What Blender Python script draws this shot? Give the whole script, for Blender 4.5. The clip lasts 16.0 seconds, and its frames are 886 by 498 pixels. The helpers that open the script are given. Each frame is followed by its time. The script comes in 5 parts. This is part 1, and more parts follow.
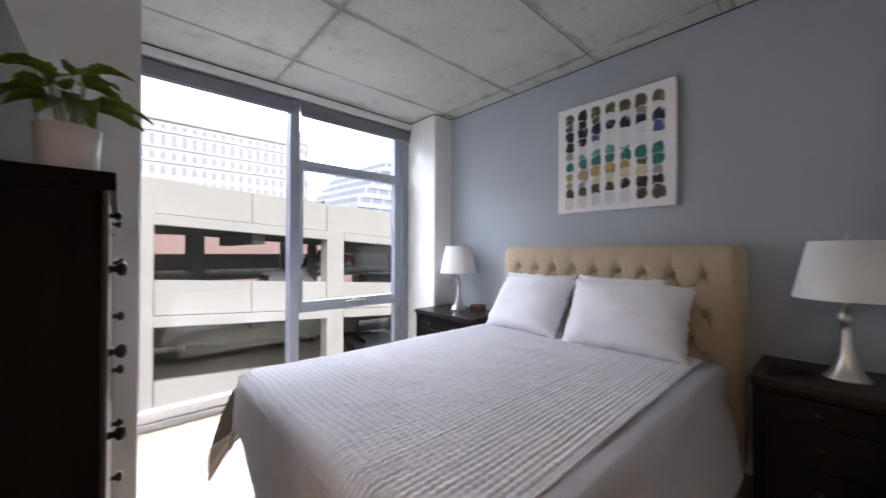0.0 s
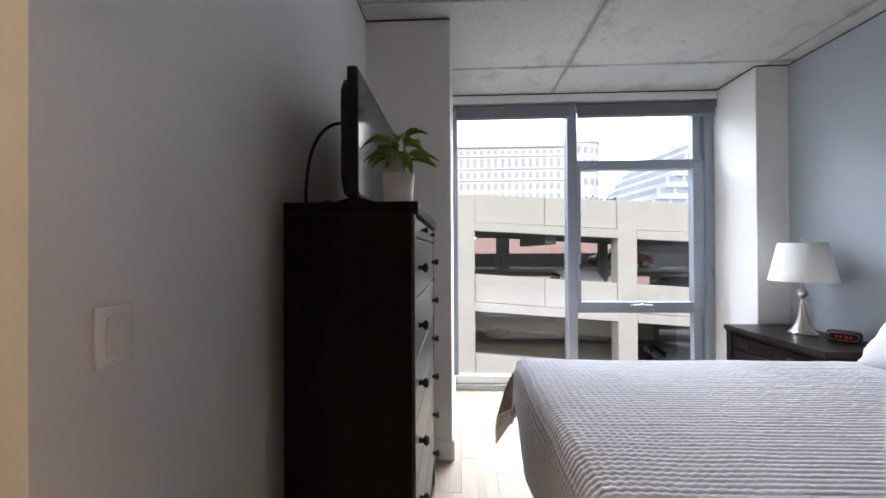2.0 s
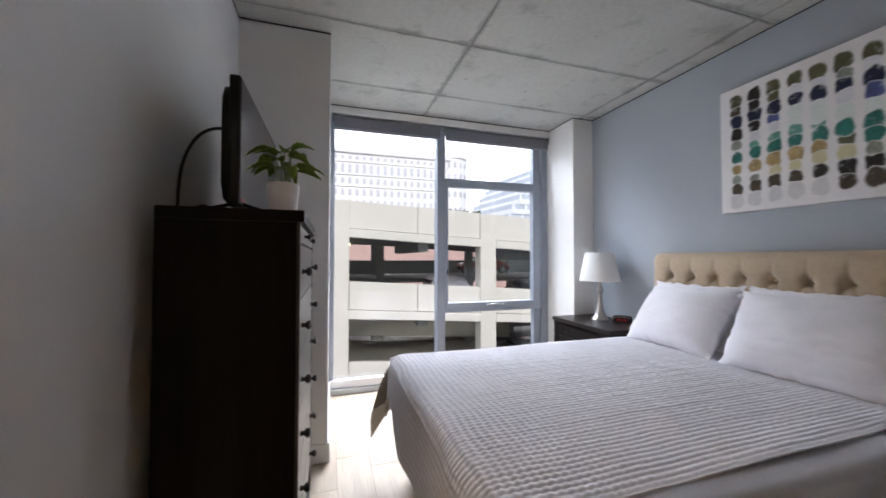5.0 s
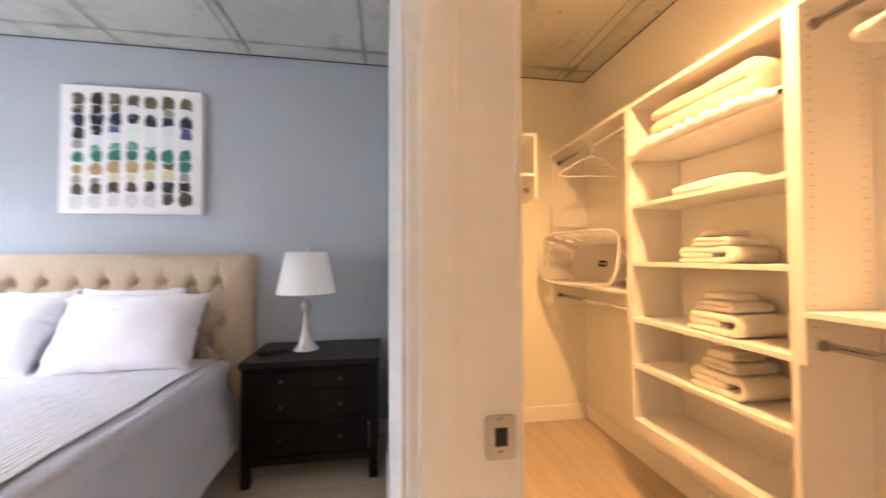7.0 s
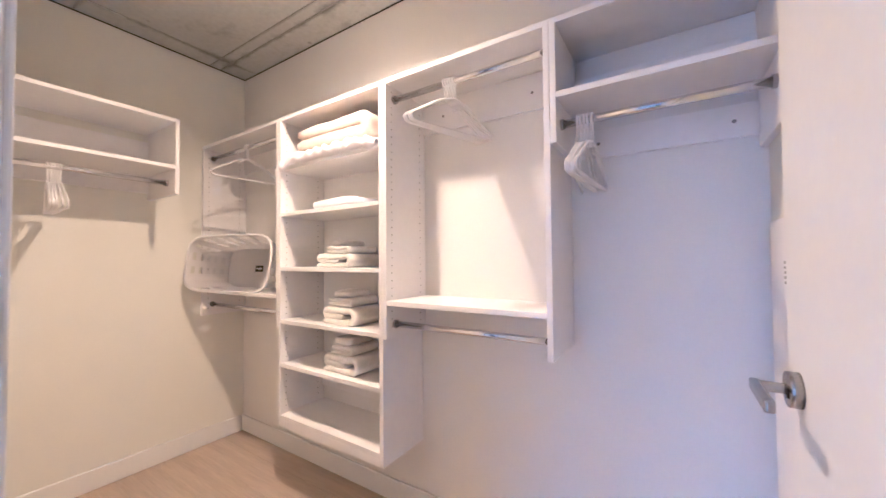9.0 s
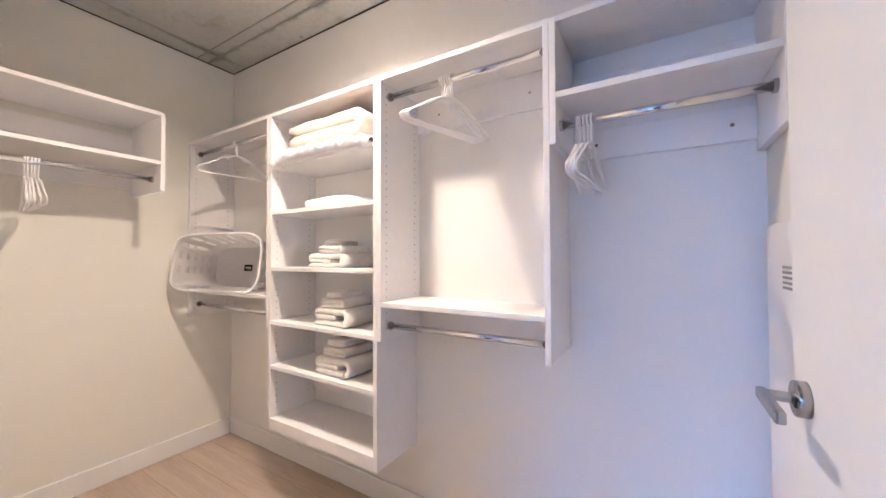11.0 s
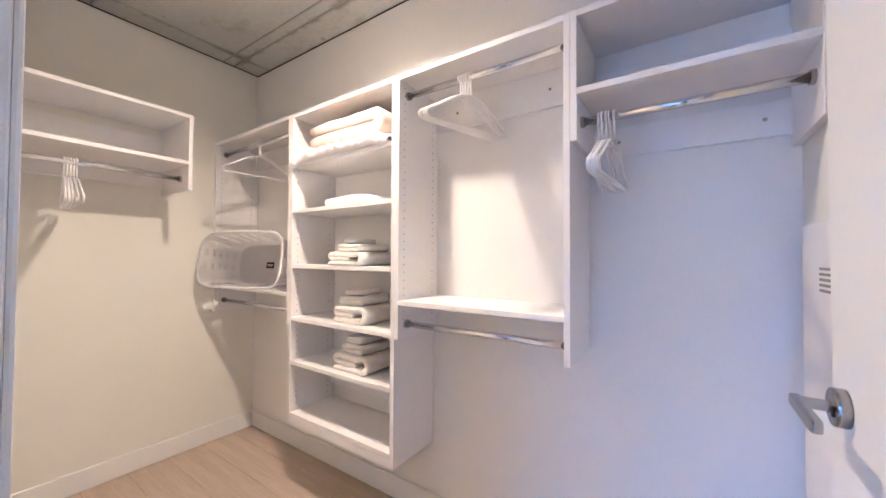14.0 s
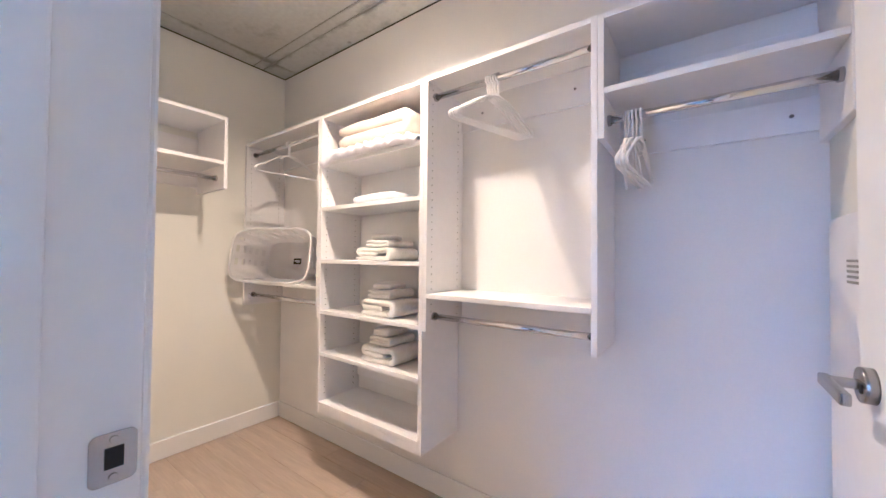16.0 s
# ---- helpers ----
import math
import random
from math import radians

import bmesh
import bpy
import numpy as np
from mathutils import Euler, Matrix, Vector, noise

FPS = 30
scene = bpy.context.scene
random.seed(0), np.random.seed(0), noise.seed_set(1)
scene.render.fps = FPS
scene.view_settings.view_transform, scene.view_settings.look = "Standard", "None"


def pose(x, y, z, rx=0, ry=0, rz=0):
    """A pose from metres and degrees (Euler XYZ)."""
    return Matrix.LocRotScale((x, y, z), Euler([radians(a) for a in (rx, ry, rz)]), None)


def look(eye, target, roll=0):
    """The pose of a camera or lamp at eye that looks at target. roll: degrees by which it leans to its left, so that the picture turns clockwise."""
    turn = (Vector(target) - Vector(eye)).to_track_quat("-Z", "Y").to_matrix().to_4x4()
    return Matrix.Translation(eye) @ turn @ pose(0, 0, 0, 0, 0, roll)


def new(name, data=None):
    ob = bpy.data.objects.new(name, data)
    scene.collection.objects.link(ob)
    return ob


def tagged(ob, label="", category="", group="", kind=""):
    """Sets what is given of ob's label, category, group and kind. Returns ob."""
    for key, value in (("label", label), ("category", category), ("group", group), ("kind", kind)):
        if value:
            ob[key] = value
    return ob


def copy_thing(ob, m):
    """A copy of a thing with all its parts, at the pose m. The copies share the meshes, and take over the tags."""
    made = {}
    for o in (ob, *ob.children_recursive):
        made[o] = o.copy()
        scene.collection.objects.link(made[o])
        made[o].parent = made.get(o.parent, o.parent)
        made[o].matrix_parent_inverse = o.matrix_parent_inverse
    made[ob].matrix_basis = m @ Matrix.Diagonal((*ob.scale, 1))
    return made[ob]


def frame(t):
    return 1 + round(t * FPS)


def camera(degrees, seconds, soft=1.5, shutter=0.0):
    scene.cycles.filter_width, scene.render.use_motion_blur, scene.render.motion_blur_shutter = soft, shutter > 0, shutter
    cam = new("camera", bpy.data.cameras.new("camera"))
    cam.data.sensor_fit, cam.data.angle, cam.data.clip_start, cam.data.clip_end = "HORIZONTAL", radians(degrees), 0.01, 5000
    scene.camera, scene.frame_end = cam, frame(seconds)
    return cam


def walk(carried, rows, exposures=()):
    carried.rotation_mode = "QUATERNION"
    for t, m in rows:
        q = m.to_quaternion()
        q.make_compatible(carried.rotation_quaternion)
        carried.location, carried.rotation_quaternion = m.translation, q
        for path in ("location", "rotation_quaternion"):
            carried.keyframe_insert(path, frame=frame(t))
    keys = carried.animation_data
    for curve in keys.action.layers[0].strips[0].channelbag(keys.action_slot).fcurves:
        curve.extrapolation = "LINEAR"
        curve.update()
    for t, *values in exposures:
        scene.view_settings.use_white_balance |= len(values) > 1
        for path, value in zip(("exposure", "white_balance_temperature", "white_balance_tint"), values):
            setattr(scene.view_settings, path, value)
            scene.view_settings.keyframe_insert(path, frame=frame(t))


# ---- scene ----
cam = camera(102.5, 16.0, shutter=0.35)
PATH = [
    (0, (0.254, 0.022, 1.177), (1.598, 1.503, 1.191), 0.2),
    (0.5, (0.276, 0.042, 1.175), (1.242, 1.793, 1.195), 0.1),
    (1, (0.316, 0.052, 1.179), (0.841, 1.982, 1.191), -0.3),
    (1.5, (0.352, 0.005, 1.184), (0.491, 2.001, 1.195), -0.2),
    (2, (0.353, -0.029, 1.187), (0.268, 1.969, 1.198), -0.3),
    (2.5, (0.355, -0.013, 1.214), (0.247, 1.984, 1.231), 0.1),
    (3, (0.375, -0.004, 1.223), (0.282, 1.994, 1.237), -0.1),
    (3.2, (0.383, -0.017, 1.218), (0.282, 1.981, 1.242), -0.0),
    (5.3, (0.312, -0.222, 1.18), (1.121, 1.606, 1.236), -0.1),
    (5.5, (0.306, -0.239, 1.178), (1.271, 1.512, 1.232), -0.2),
    (6, (0.275, -0.308, 1.17), (1.809, 0.974, 1.231), -0.8),
    (6.5, (0.264, -0.402, 1.205), (2.210, 0.054, 1.243), -0.7),
    (7, (0.281, -0.471, 1.192), (2.254, -0.794, 1.239), -0.2),
    (7.5, (0.239, -0.503, 1.19), (2.023, -1.406, 1.235), -0.8),
    (8, (0.199, -0.54, 1.192), (1.682, -1.881, 1.246), -0.4),
    (8.5, (0.161, -0.558, 1.197), (1.429, -2.104, 1.254), -0.9),
    (9, (0.149, -0.573, 1.204), (1.228, -2.256, 1.257), -0.5),
    (9.2, (0.151, -0.578, 1.203), (1.185, -2.289, 1.256), -0.4),
    (11.5, (0.181, -0.58, 1.221), (1.217, -2.29, 1.26), -0.1),
    (12, (0.178, -0.583, 1.223), (1.225, -2.286, 1.262), 0.1),
    (12.5, (0.182, -0.589, 1.214), (1.243, -2.284, 1.248), 0.1),
    (13, (0.18, -0.594, 1.208), (1.258, -2.278, 1.249), 0.2),
    (13.5, (0.179, -0.593, 1.212), (1.274, -2.266, 1.251), 0.4),
    (14, (0.179, -0.584, 1.211), (1.297, -2.242, 1.253), 0.3),
    (14.5, (0.185, -0.568, 1.208), (1.32, -2.214, 1.253), 0.6),
    (15, (0.186, -0.554, 1.204), (1.333, -2.192, 1.244), 0.5),
    (15.5, (0.196, -0.527, 1.192), (1.353, -2.158, 1.236), 0.9),
    (16, (0.2, -0.504, 1.189), (1.372, -2.124, 1.231), 0.5),
]
EXPOSURES = [(0, 0.52, 6250, 19), (1.5, 0.38, 6250, 16), (2.5, 0.52, 6250, 16), (5.8, 0.45, 6250, 18), (6.5, 1.15, 6500, 20), (7.0, 1.9, 6250, 20), (7.5, 1.95, 5100, 25), (8.0, 1.75, 4550, 29), (8.6, 1.76, 4030, 23), (9.2, 1.76, 3830, 17), (11.3, 1.76, 3680, 13), (16, 1.73, 3680, 13)]
walk(cam, [(t, look(eye, target, roll)) for t, eye, target, roll in PATH], EXPOSURES)

# ---- world and light ----
world = bpy.data.worlds.new("overcast_sky")
scene.world = world
world.use_nodes = True
wn = world.node_tree
wn.nodes.clear()
sky = wn.nodes.new("ShaderNodeTexSky")
sky.sky_type = "NISHITA"
sky.sun_disc = False
sky.sun_elevation = radians(48)
sky.sun_rotation = radians(20)
sky.dust_density = 4.0
sat = wn.nodes.new("ShaderNodeHueSaturation")
sat.inputs["Saturation"].default_value = 0.3
bg = wn.nodes.new("ShaderNodeBackground")
bg.inputs["Strength"].default_value = 0.28
wo = wn.nodes.new("ShaderNodeOutputWorld")
wn.links.new(sky.outputs[0], sat.inputs["Color"])
wn.links.new(sat.outputs[0], bg.inputs["Color"])
wn.links.new(bg.outputs[0], wo.inputs["Surface"])


def lamp(name, kind, m, energy, colour, **kw):
    data = bpy.data.lights.new(name, kind)
    data.energy, data.color = energy, colour
    if "size" in kw:
        data.size = kw["size"]
    if "size_y" in kw:
        data.shape, data.size_y = "RECTANGLE", kw["size_y"]
    if "radius" in kw:
        data.shadow_soft_size = kw["radius"]
    if "spread" in kw:
        data.spread = radians(kw["spread"])
    if "angle" in kw:
        data.angle = radians(kw["angle"])
    ob = new(name, data)
    ob.matrix_world = m
    return ob


lamp("sun", "SUN", look((-6, -12, 14), (0, 8, 0)), 2.3, (1, 0.97, 0.93), angle=25)
# added lamp just outside the window, standing in for open sky above the street
lamp("window_sky_fill", "AREA", look((1.4, 4.7, 4.0), (1.4, 1.1, 0.5)), 312, (0.84, 0.93, 1.0), size=4.0, size_y=1.6)
WARM = (1.0, 0.53, 0.18)
lamp("closet_lamp", "AREA", look((1.24, -1.34, 2.41), (1.40, -1.14, 0.0)), 11.8, WARM, size=0.08, spread=150)
# Unseen lamp for the warm hall light, placed to fill the bed's near side.
lamp("hall_fill_lamp", "POINT", pose(-1.2, -0.53, 2.1), 8, (1.0, 0.74, 0.48), radius=0.08)

# ---- materials ----


def mat(name, colour, rough=0.6, metal=0.0, scale=8.0, vary=0.06, bump=0.0, fine=None, stretch=None, spec=0.5, random_each=0.0, sheen=0.0):
    """A surface with colour variation at two scales and a fine relief."""
    m = bpy.data.materials.new(name)
    m.use_nodes = True
    nt = m.node_tree
    p = nt.nodes["Principled BSDF"]
    p.inputs["Roughness"].default_value = rough
    p.inputs["Metallic"].default_value = metal
    p.inputs["Specular IOR Level"].default_value = spec
    if sheen:
        p.inputs["Sheen Weight"].default_value = sheen
    co = nt.nodes.new("ShaderNodeTexCoord")
    mp = nt.nodes.new("ShaderNodeMapping")
    if stretch:
        mp.inputs["Scale"].default_value = stretch
    nt.links.new(co.outputs["Object"], mp.inputs["Vector"])
    n1 = nt.nodes.new("ShaderNodeTexNoise")
    n1.inputs["Scale"].default_value = scale
    n1.inputs["Detail"].default_value = 5
    n2 = nt.nodes.new("ShaderNodeTexNoise")
    n2.inputs["Scale"].default_value = fine or scale * 14
    n2.inputs["Detail"].default_value = 3
    for n in (n1, n2):
        nt.links.new(mp.outputs[0], n.inputs["Vector"])
    add = nt.nodes.new("ShaderNodeMath")
    add.operation = "MULTIPLY_ADD"
    add.inputs[1].default_value = 0.4
    nt.links.new(n2.outputs["Fac"], add.inputs[0])
    sc = nt.nodes.new("ShaderNodeMath")
    sc.operation = "MULTIPLY"
    sc.inputs[1].default_value = 0.6
    nt.links.new(n1.outputs["Fac"], sc.inputs[0])
    nt.links.new(sc.outputs[0], add.inputs[2])
    ramp = nt.nodes.new("ShaderNodeMapRange")
    ramp.inputs["From Min"].default_value = 0.3
    ramp.inputs["From Max"].default_value = 0.7
    ramp.inputs["To Min"].default_value = 1 - vary * 2
    ramp.inputs["To Max"].default_value = 1 + vary
    nt.links.new(add.outputs[0], ramp.inputs["Value"])
    last = ramp.outputs[0]
    if random_each:
        info = nt.nodes.new("ShaderNodeObjectInfo")
        r = nt.nodes.new("ShaderNodeMapRange")
        r.inputs["To Min"].default_value = 1 - random_each
        r.inputs["To Max"].default_value = 1 + random_each
        nt.links.new(info.outputs["Random"], r.inputs["Value"])
        mu = nt.nodes.new("ShaderNodeMath")
        mu.operation = "MULTIPLY"
        nt.links.new(last, mu.inputs[0])
        nt.links.new(r.outputs[0], mu.inputs[1])
        last = mu.outputs[0]
    mul = nt.nodes.new("ShaderNodeVectorMath")
    mul.operation = "SCALE"
    mul.inputs[0].default_value = colour
    nt.links.new(last, mul.inputs["Scale"])
    nt.links.new(mul.outputs[0], p.inputs["Base Color"])
    if bump:
        b = nt.nodes.new("ShaderNodeBump")
        b.inputs["Strength"].default_value = bump
        b.inputs["Distance"].default_value = 0.002
        nt.links.new(add.outputs[0], b.inputs["Height"])
        nt.links.new(b.outputs[0], p.inputs["Normal"])
    return m


def glass(name, tint=(0.95, 0.98, 0.97)):
    m = bpy.data.materials.new(name)
    m.use_nodes = True
    p = m.node_tree.nodes["Principled BSDF"]
    p.inputs["Base Color"].default_value = (*tint, 1)
    p.inputs["Roughness"].default_value = 0.0
    p.inputs["IOR"].default_value = 1.45
    p.inputs["Transmission Weight"].default_value = 1.0
    return m


def glow(name, colour, strength):
    m = bpy.data.materials.new(name)
    m.use_nodes = True
    p = m.node_tree.nodes["Principled BSDF"]
    p.inputs["Base Color"].default_value = (*colour, 1)
    p.inputs["Emission Color"].default_value = (*colour, 1)
    p.inputs["Emission Strength"].default_value = strength
    return m


def concrete_mat(name, colour):
    """Board-marked concrete: cloudy patches, dark stains and small pits."""
    m = mat(name, colour, 0.75, scale=1.6, vary=0.085, bump=0.35, fine=38)
    nt = m.node_tree
    p = nt.nodes["Principled BSDF"]
    old = p.inputs["Base Color"].links[0].from_socket
    co = [n for n in nt.nodes if n.type == "TEX_COORD"][0]
    stain = nt.nodes.new("ShaderNodeTexNoise")
    stain.inputs["Scale"].default_value = 4.5
    stain.inputs["Detail"].default_value = 8
    stain.inputs["Roughness"].default_value = 0.7
    nt.links.new(co.outputs["Object"], stain.inputs["Vector"])
    r1 = nt.nodes.new("ShaderNodeMapRange")
    r1.inputs["From Min"].default_value = 0.54
    r1.inputs["From Max"].default_value = 0.70
    r1.inputs["To Max"].default_value = 0.42
    nt.links.new(stain.outputs["Fac"], r1.inputs["Value"])
    pit = nt.nodes.new("ShaderNodeTexVoronoi")
    pit.inputs["Scale"].default_value = 4.0
    nt.links.new(co.outputs["Object"], pit.inputs["Vector"])
    r2 = nt.nodes.new("ShaderNodeMapRange")
    r2.inputs["From Min"].default_value = 0.07
    r2.inputs["From Max"].default_value = 0.03
    r2.inputs["To Max"].default_value = 0.55
    nt.links.new(pit.outputs["Distance"], r2.inputs["Value"])
    # grout stains that bleed out along the formwork joints
    sep = nt.nodes.new("ShaderNodeSeparateXYZ")
    nt.links.new(co.outputs["Object"], sep.inputs[0])
    dist = []
    for axis, at, half in (("X", 1.15, 0.725), ("Y", 2.58, 0.3645)):
        sh = nt.nodes.new("ShaderNodeMath")
        sh.operation = "SUBTRACT"
        sh.inputs[1].default_value = at
        nt.links.new(sep.outputs[axis], sh.inputs[0])
        pp = nt.nodes.new("ShaderNodeMath")
        pp.operation = "PINGPONG"
        pp.inputs[1].default_value = half
        nt.links.new(sh.outputs[0], pp.inputs[0])
        dist.append(pp.outputs[0])
    dm = nt.nodes.new("ShaderNodeMath")
    dm.operation = "MINIMUM"
    nt.links.new(dist[0], dm.inputs[0])
    nt.links.new(dist[1], dm.inputs[1])
    wob = nt.nodes.new("ShaderNodeMath")
    wob.operation = "MULTIPLY_ADD"
    wob.inputs[1].default_value = -0.16
    nt.links.new(stain.outputs["Fac"], wob.inputs[0])
    nt.links.new(dm.outputs[0], wob.inputs[2])
    r3 = nt.nodes.new("ShaderNodeMapRange")
    r3.inputs["From Min"].default_value = -0.052
    r3.inputs["From Max"].default_value = -0.088
    r3.inputs["To Max"].default_value = 0.68
    nt.links.new(wob.outputs[0], r3.inputs["Value"])
    m0 = nt.nodes.new("ShaderNodeMath")
    m0.operation = "MAXIMUM"
    nt.links.new(r1.outputs[0], m0.inputs[0])
    nt.links.new(r3.outputs[0], m0.inputs[1])
    mx = nt.nodes.new("ShaderNodeMath")
    mx.operation = "MAXIMUM"
    nt.links.new(m0.outputs[0], mx.inputs[0])
    nt.links.new(r2.outputs[0], mx.inputs[1])
    mix = nt.nodes.new("ShaderNodeMix")
    mix.data_type = "RGBA"
    mix.inputs["B"].default_value = (colour[0] * 0.3, colour[1] * 0.3, colour[2] * 0.28, 1)
    nt.links.new(mx.outputs[0], mix.inputs["Factor"])
    nt.links.new(old, mix.inputs["A"])
    nt.links.new(mix.outputs["Result"], p.inputs["Base Color"])
    return m


def wood_mat(name, colour, rough, along=0, vary=0.16, random_each=0.0, bump=0.25, spec=0.5):
    st = [18.0, 18.0, 18.0]
    st[along] = 1.2
    return mat(name, colour, rough, scale=1.0, vary=vary, bump=bump, fine=6, stretch=tuple(st), random_each=random_each, spec=spec)


WHITE = mat("white_wall_paint", (0.80, 0.79, 0.77), 0.7, scale=2.5, vary=0.02, bump=0.12, fine=160)
CREAM = mat("cream_wall_paint", (0.79, 0.785, 0.715), 0.7, scale=2.5, vary=0.02, bump=0.12, fine=160)
GREYWALL = mat("pale_grey_wall_paint", (0.81, 0.83, 0.84), 0.7, scale=2.5, vary=0.02, bump=0.12, fine=160)
BLUE = mat("blue_grey_wall_paint", (0.395, 0.435, 0.485), 0.7, scale=2.0, vary=0.025, bump=0.12, fine=160)
TRIM = mat("white_gloss_trim", (0.80, 0.80, 0.79), 0.4, scale=4, vary=0.015)
CONCRETE = concrete_mat("ceiling_concrete", (0.50, 0.505, 0.475))
# Ceiling joint colour; also painted as shade in peg holes and louvre slots.
GROOVE = mat("dark_joint_and_hole_shade", (0.30, 0.30, 0.28), 0.9, scale=9, vary=0.25, bump=0.5)
# Black that stands in for the shade inside gaps and holes.
GAP_SHADE = mat("black_gap_shade", (0.02, 0.02, 0.02), 0.9, vary=0.02)
OAK = wood_mat("pale_oak_plank", (0.52, 0.425, 0.32), 0.45, 0, 0.12, 0.05)
JOINT = mat("floor_joint", (0.25, 0.19, 0.14), 0.8)
ESPRESSO = wood_mat("espresso_stained_wood", (0.009, 0.006, 0.0055), 0.5, 2, 0.3, spec=0.10)
ESPRESSO_TOP = wood_mat("espresso_wood_top", (0.013, 0.008, 0.007), 0.36, 1, 0.3, spec=0.25)
ESPRESSO_FRONT = wood_mat("espresso_lacquered_front", (0.026, 0.020, 0.018), 0.36, 1, 0.25, spec=0.8)
KNOB = mat("dark_bronze_metal", (0.06, 0.055, 0.05), 0.35, 0.9)
ALU = mat("grey_aluminium", (0.31, 0.34, 0.40), 0.42, 0.3, scale=5, vary=0.03)
SILL = mat("pale_grey_sill_metal", (0.46, 0.47, 0.48), 0.5, 0.1, scale=5, vary=0.04)
ALU_DARK = mat("dark_grey_blind_fabric", (0.20, 0.20, 0.23), 0.8, scale=30, vary=0.05)
NICKEL = mat("brushed_nickel", (0.62, 0.60, 0.57), 0.28, 1.0, scale=60, vary=0.05, bump=0.05)
CHROME = mat("polished_chrome", (0.75, 0.75, 0.76), 0.12, 1.0, vary=0.01)
STEEL = mat("satin_steel", (0.42, 0.41, 0.40), 0.27, 1.0, scale=50, vary=0.04)
SHADE = mat("white_linen_lampshade", (0.84, 0.83, 0.82), 0.9, scale=60, vary=0.03, bump=0.2)
LINEN = mat("white_cotton", (0.82, 0.805, 0.85), 0.9, scale=5, vary=0.03, bump=0.35, fine=90, sheen=0.2)
QUILT = mat("white_ribbed_quilt", (0.80, 0.785, 0.835), 0.92, scale=7, vary=0.04, bump=0.5, fine=110, sheen=0.2)
BEIGE = mat("beige_upholstery", (0.52, 0.41, 0.29), 0.95, scale=40, vary=0.06, bump=0.5, fine=220, sheen=0.3)
CREAMFAB = mat("cream_bed_base_fabric", (0.70, 0.66, 0.58), 0.95, scale=20, vary=0.05, bump=0.4)
TAUPE = mat("taupe_blanket_lining", (0.42, 0.37, 0.31), 0.95, scale=20, vary=0.06, bump=0.4)
TOWEL = mat("white_terry", (0.80, 0.77, 0.72), 0.98, scale=30, vary=0.06, bump=0.9, fine=260, sheen=0.3)
FLEECE = mat("cream_fleece_blanket", (0.66, 0.55, 0.45), 0.98, scale=25, vary=0.06, bump=0.8, fine=200, sheen=0.4)
MELAMINE = mat("white_melamine_board", (0.82, 0.81, 0.81), 0.45, scale=30, vary=0.015)
SWITCH = mat("glossy_white_switch_plastic", (0.88, 0.87, 0.87), 0.12, vary=0.015, spec=0.9)
BASKET = mat("thin_white_basket_plastic", (0.90, 0.89, 0.89), 0.35, vary=0.015)
thin = BASKET.node_tree.nodes.new("ShaderNodeBsdfTranslucent")
thin.inputs["Color"].default_value = (0.84, 0.82, 0.81, 1)
both = BASKET.node_tree.nodes.new("ShaderNodeMixShader")
both.inputs["Fac"].default_value = 0.30
BASKET.node_tree.links.new(BASKET.node_tree.nodes["Principled BSDF"].outputs[0], both.inputs[1])
BASKET.node_tree.links.new(thin.outputs[0], both.inputs[2])
BASKET.node_tree.links.new(both.outputs[0], BASKET.node_tree.nodes["Material Output"].inputs["Surface"])
PLASTIC = mat("white_plastic", (0.80, 0.79, 0.79), 0.35, vary=0.015)
BLACK = mat("black_plastic", (0.008, 0.008, 0.009), 0.45, vary=0.1, spec=0.25)
SCREEN = mat("dark_glossy_screen", (0.02, 0.02, 0.022), 0.12, vary=0.02)
POT = mat("white_ceramic_pot", (0.78, 0.74, 0.73), 0.45, vary=0.03)
GLASS = glass("window_glass")

# ---- mesh helpers ----


def box(bm, x0, x1, y0, y1, z0, z1, bev=0.0, seg=1):
    """A box between two corners, with bevelled edges."""
    r = bmesh.ops.create_cube(bm, size=1)
    vs = r["verts"]
    for v in vs:
        v.co = Vector(((x0 + x1) / 2 + v.co.x * (x1 - x0), (y0 + y1) / 2 + v.co.y * (y1 - y0), (z0 + z1) / 2 + v.co.z * (z1 - z0)))
    if bev:
        es = list({e for v in vs for e in v.link_edges})
        bmesh.ops.bevel(bm, geom=es, offset=bev, segments=seg, affect="EDGES", profile=0.6)
    return bm


def boxes(*rows, bev=0.0, seg=1):
    bm = bmesh.new()
    for r in rows:
        box(bm, *r, bev=bev, seg=seg)
    return bm


def lathe(profile, n=32, centre=(0, 0, 0)):
    """A turned body from (radius, height) rows, closed where the radius is 0."""
    bm = bmesh.new()
    rings = []
    for r, z in profile:
        if r < 1e-6:
            rings.append([bm.verts.new((centre[0], centre[1], centre[2] + z))])
        else:
            rings.append([bm.verts.new((centre[0] + r * math.cos(a), centre[1] + r * math.sin(a), centre[2] + z)) for a in [2 * math.pi * i / n for i in range(n)]])
    for a, b in zip(rings, rings[1:]):
        for i in range(n):
            j = (i + 1) % n
            q = [a[i % len(a)], a[j % len(a)], b[j % len(b)], b[i % len(b)]]
            q = list(dict.fromkeys(q))
            if len(q) > 2:
                bm.faces.new(q)
    return bm


